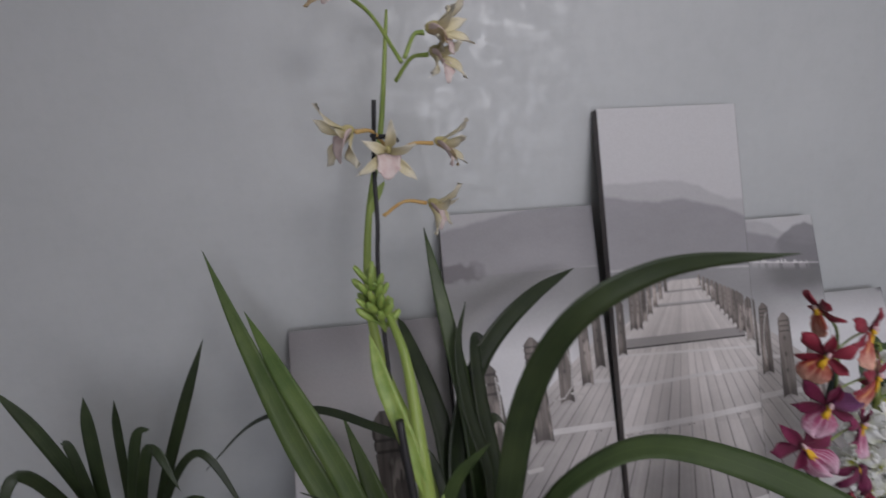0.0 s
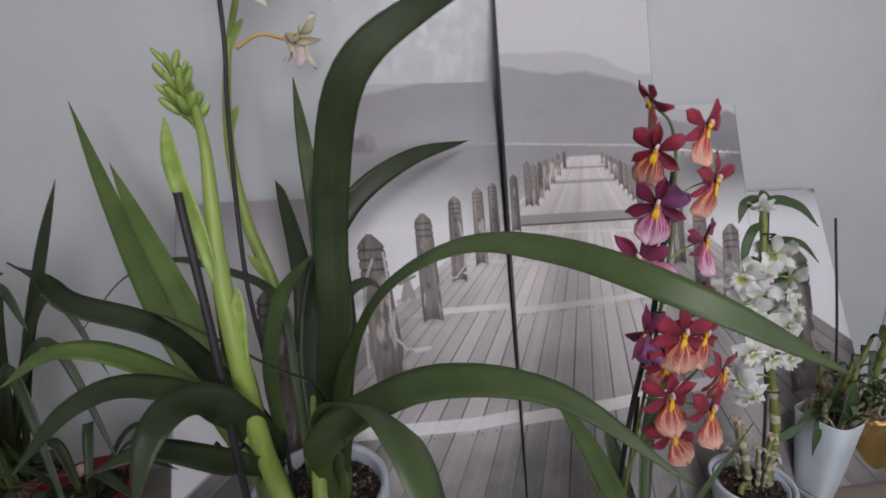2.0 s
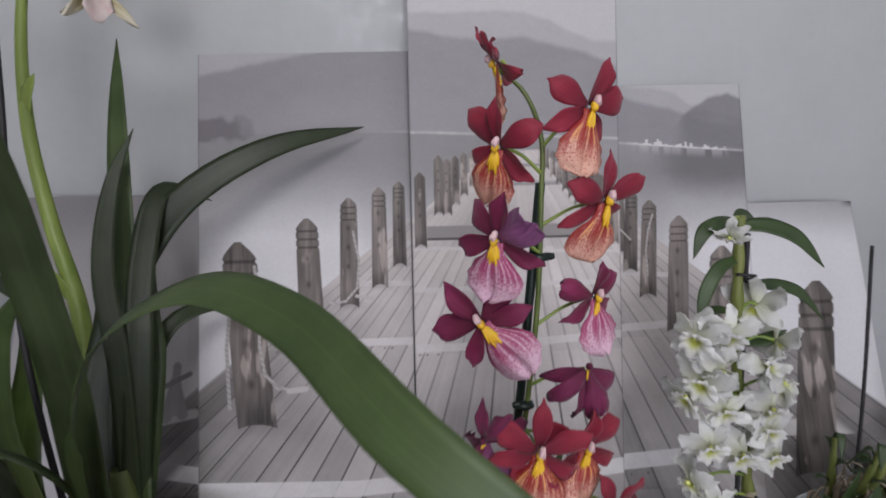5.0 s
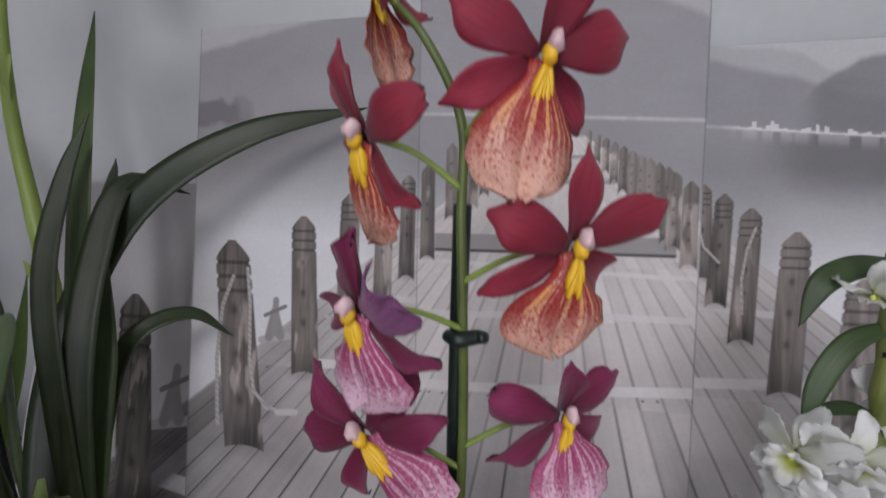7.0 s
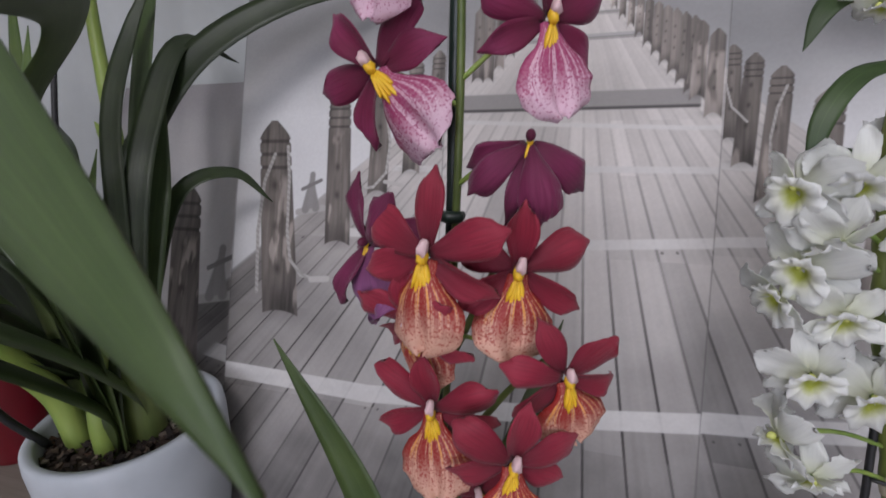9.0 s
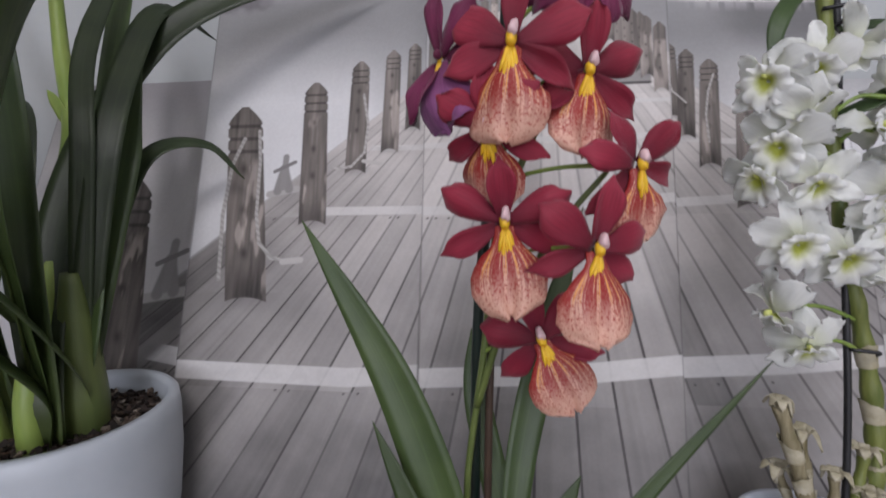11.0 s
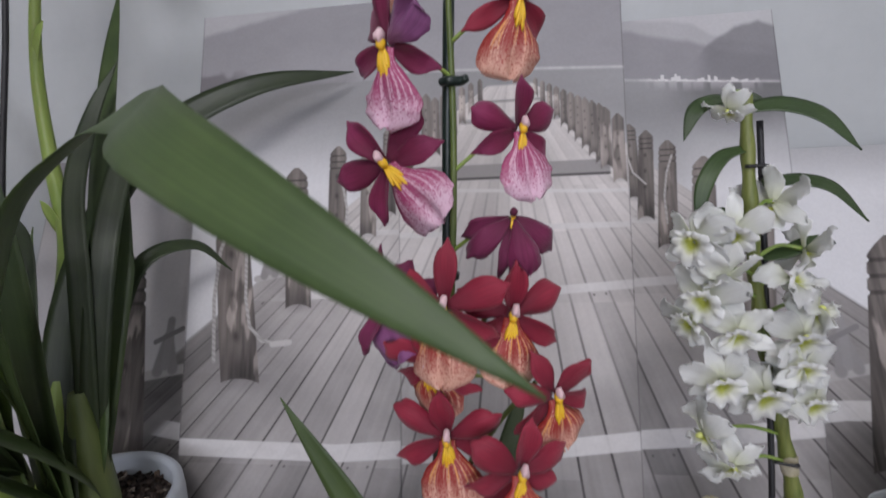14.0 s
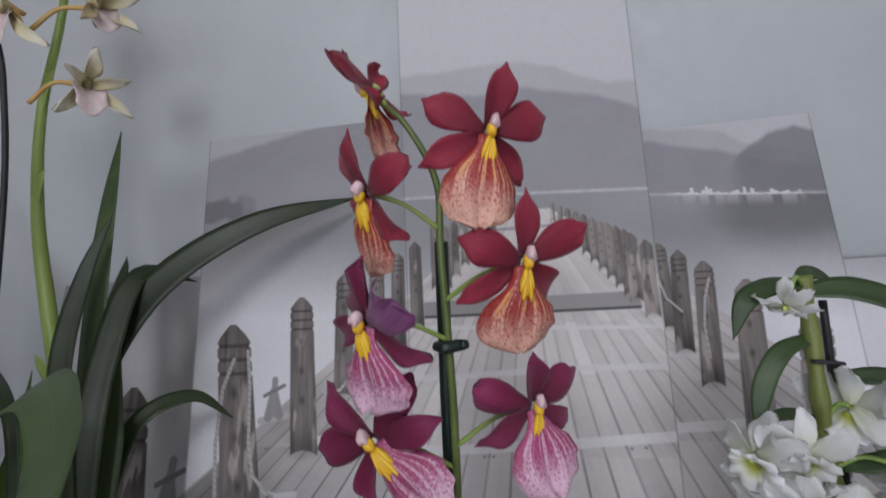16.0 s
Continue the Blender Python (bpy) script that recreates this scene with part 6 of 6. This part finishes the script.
def glass_plant():
    t = thing("small_orchid_plant", GLASS_AT, "leafy orchid offsets with bare roots in a tall white glass", "potted orchid")
    base = GLASS_AT
    put("pot", lathe("pot", [(0, 0.0135), (0.0270, 0.0135), (0.0295, 0.020), (0.0340, 0.06), (0.0408, 0.125), (0.0460, 0.174), (0.0455, 0.1755), (0.0440, 0.174), (0.0398, 0.125), (0.0325, 0.08), (0, 0.08)], M_FROST, 64, 0.22), t, "tall white-lined glass vase")
    put("glass_foot", lathe("glass_foot", [(0, 0), (0.0245, 0), (0.0268, 0.003), (0.0278, 0.0128), (0, 0.0128)], M_GLASS_FOOT, 64, 0.22), t, "clear glass foot")
    put("soil", chips("soil", 0.0405, 0.150, 230, 31, 0.005), t, "dark brown bark")
    spots = ((-0.020, -0.012, 0.085, -0.030, -0.02), (0.0, -0.005, 0.150, 0.010, -0.008), (0.014, 0.0, 0.185, 0.026, -0.01), (-0.005, 0.015, 0.14, -0.006, 0.01), (0.010, -0.02, 0.08, 0.02, -0.03), (0.016, 0.01, 0.14, 0.045, 0.0), (0.004, -0.012, 0.065, 0.0, -0.02), (-0.012, 0.0, 0.06, -0.016, -0.01))
    bushy(t, base, 0.045, 0.150, spots, 33, M_LEAF_DEN, 5, 90)
    for p in ([(-0.02, -0.01, 0.145), (-0.044, -0.02, 0.172), (-0.054, -0.03, 0.155), (-0.058, -0.034, 0.120)], [(-0.01, -0.012, 0.150), (-0.026, -0.02, 0.21), (-0.020, -0.024, 0.270)], [(-0.02, -0.012, 0.150), (-0.055, -0.02, 0.195), (-0.095, -0.028, 0.180)]):
        put("leaf", strap("leaf", [base + V(q) for q in p], 0.020, M_LEAF_DEN, base, face=(0.1, -1, 0.4), n=20, root=0.5, tip=0.7), t)
    put("leaf", strap("leaf", [base + V(q) for q in ((-0.006, -0.022, 0.160), (-0.012, -0.034, 0.195), (-0.010, -0.038, 0.228), (-0.004, -0.034, 0.258))], 0.034, M_LEAF_DEN, base, face=(0.1, -1, 0.2), n=20, root=0.55, tip=0.9), t, "broad fresh leaf")
    put("support_stick", tube("support_stick", [(0.610, -0.240, 0.92), (0.636, -0.185, 1.12), (0.660, -0.120, 1.325)], (0.0022,) * 3, M_STICK, 8, 20, base), t, "thin black stick")
    return t


glass_plant()
GOLD_AT = V((0.735, -0.190, SHELF))


def gold_plant():
    t = thing("gold_pot_plant", GOLD_AT, "leafy dendrobium cane in a gold lacquered pot", "potted orchid")
    base = GOLD_AT
    put("pot", lathe("pot", [(0, 0), (0.038, 0), (0.0405, 0.003), (0.043, 0.05), (0.050, 0.10), (0.0565, 0.128), (0.0555, 0.130), (0.0535, 0.1285), (0.047, 0.10), (0, 0.09)], M_GOLD), t, "gold metallic pot")
    foil = lathe("foil", [(0.0505, 0.098), (0.0535, 0.112), (0.0575, 0.128), (0.0585, 0.138), (0.0572, 0.1375), (0.0560, 0.128)], M_GOLD, 96)
    for v in foil.vertices:
        k = 1 + 0.10 * noise.noise(v.co * 60) + 0.05 * noise.noise(v.co * 160)
        v.co = V((v.co.x * k, v.co.y * k, v.co.z + 0.006 * noise.noise(v.co * 70)))
    put("foil", foil, t, "crinkled gold foil rim")
    put("soil", chips("soil", 0.0480, 0.112, 200, 35, 0.006), t, "dark brown bark")
    spots = ((-0.015, -0.012, 0.12, -0.05, -0.03), (0.0, 0.0, 0.10, 0.01, -0.02), (0.018, 0.0, 0.11, 0.035, -0.02), (-0.02, 0.012, 0.10, -0.03, 0.0))
    bushy(t, base, 0.045, 0.115, spots, 37, M_LEAF_DEN, 9, 40)
    main = [base + V((-0.005, 0, 0.10)), base + V((-0.008, -0.005, 0.22)), base + V((0.0, -0.01, 0.36)), base + V((0.004, -0.012, 0.505))]
    put("cane", cane("cane", main, 0.006, 0.0035, base, nodes=12), t, "tall leafy cane")
    ln = spline(main, 40)
    for i in range(9):
        a = ln[12 + 3 * i]
        s = -1 if i % 2 else 1
        put("leaf", strap("leaf", [a, a + V((0.022 * s, -0.012, 0.012)), a + V((0.048 * s, -0.020, 0.0))], 0.017, M_LEAF_DEN, base, n=14, root=0.5, tip=0.7), t)
    return t


gold_plant()


# ---- dark grassy plant and red pot at the far left ----
DARK_AT = V((-0.853, -0.130, SHELF))


def dark_plant():
    t = thing("dark_leafed_plant", DARK_AT, "orchid with narrow dark arching leaves in a black pot", "potted plant")
    base = DARK_AT
    put("pot", lathe("pot", [(0, 0), (0.052, 0), (0.055, 0.003), (0.066, 0.12), (0.071, 0.135), (0.0695, 0.138), (0.067, 0.136), (0.062, 0.11), (0, 0.11)], M_DARKPOT), t, "glossy black plastic pot")
    put("soil", chips("soil", 0.0630, 0.125, 240, 41, 0.007), t, "dark bark")
    tips = (((-0.668, -0.14, 1.465), 0.0), ((-0.935, -0.18, 1.440), 0.02), ((-0.852, -0.14, 1.390), 0.03), ((-0.805, -0.15, 1.385), 0.03), ((-0.765, -0.15, 1.330), 0.06), ((-0.885, -0.16, 1.330), 0.06), ((-0.715, -0.20, 1.250), 0.12),
            ((-0.620, -0.20, 1.170), 0.16), ((-0.700, -0.33, 1.120), 0.18), ((-0.790, -0.34, 1.130), 0.18), ((-0.870, -0.34, 1.140), 0.18), ((-0.940, -0.24, 1.230), 0.14), ((-0.650, -0.30, 0.960), 0.22), ((-0.730, -0.42, 0.930), 0.22), ((-0.820, -0.42, 0.960), 0.22),
            ((-0.900, -0.38, 1.040), 0.20), ((-0.600, -0.25, 1.030), 0.20), ((-0.690, -0.38, 0.880), 0.20), ((-0.780, -0.30, 1.230), 0.10), ((-0.960, -0.34, 1.060), 0.20))
    r = random.Random(5)
    for tip, arch in tips:
        e = V(tip)
        a = base + V((r.uniform(-0.02, 0.02), r.uniform(-0.02, 0.02), 0.12))
        m1 = a.lerp(e, 0.35) + V((0, 0, 0.05 + arch * 0.6))
        m2 = a.lerp(e, 0.72) + V((0, 0, 0.03 + arch))
        put("leaf", strap("leaf", [a, m1, m2, e], r.uniform(0.012, 0.020), M_LEAF_DARK, base, face=(0.2, -0.8, 0.5), n=26), t)
    for q in range(4):
        a = base + V((0.03 + 0.012 * q, -0.05, 0.125))
        put("withered_leaf", strap("withered_leaf", [a, a + V((0.03, -0.02, 0.05)), a + V((0.07, -0.02, 0.02 * q))], 0.014, M_LEAF_DRY, base, n=14), t)
    return t


dark_plant()


def red_pot():
    t = thing("red_flower_pot", V((-0.690, -0.215, SHELF)), "dark red pot with a thin cream rim line", "flower pot")
    put("pot", lathe("pot", [(0, 0), (0.052, 0), (0.055, 0.003), (0.068, 0.150), (0.073, 0.168), (0.0712, 0.172), (0.068, 0.170), (0.063, 0.140), (0, 0.132)], M_RED), t, "dark red pot")
    put("soil", chips("soil", 0.0635, 0.152, 180, 51, 0.007), t, "dark bark")
    r = random.Random(9)
    for i in range(9):
        an = i * 2.4
        a = V((0.02 * math.cos(an), 0.02 * math.sin(an), 0.148))
        ln_ = r.uniform(0.10, 0.18)
        put("leaf", strap("leaf", [a, a + V((math.cos(an) * ln_ * 0.4, math.sin(an) * ln_ * 0.4 - 0.01, 0.08)), a + V((math.cos(an) * ln_, math.sin(an) * ln_ * 0.7 - 0.02, 0.05))], 0.016, M_LEAF_DARK, V((0, 0, 0)), n=18), t)
    return t


red_pot()
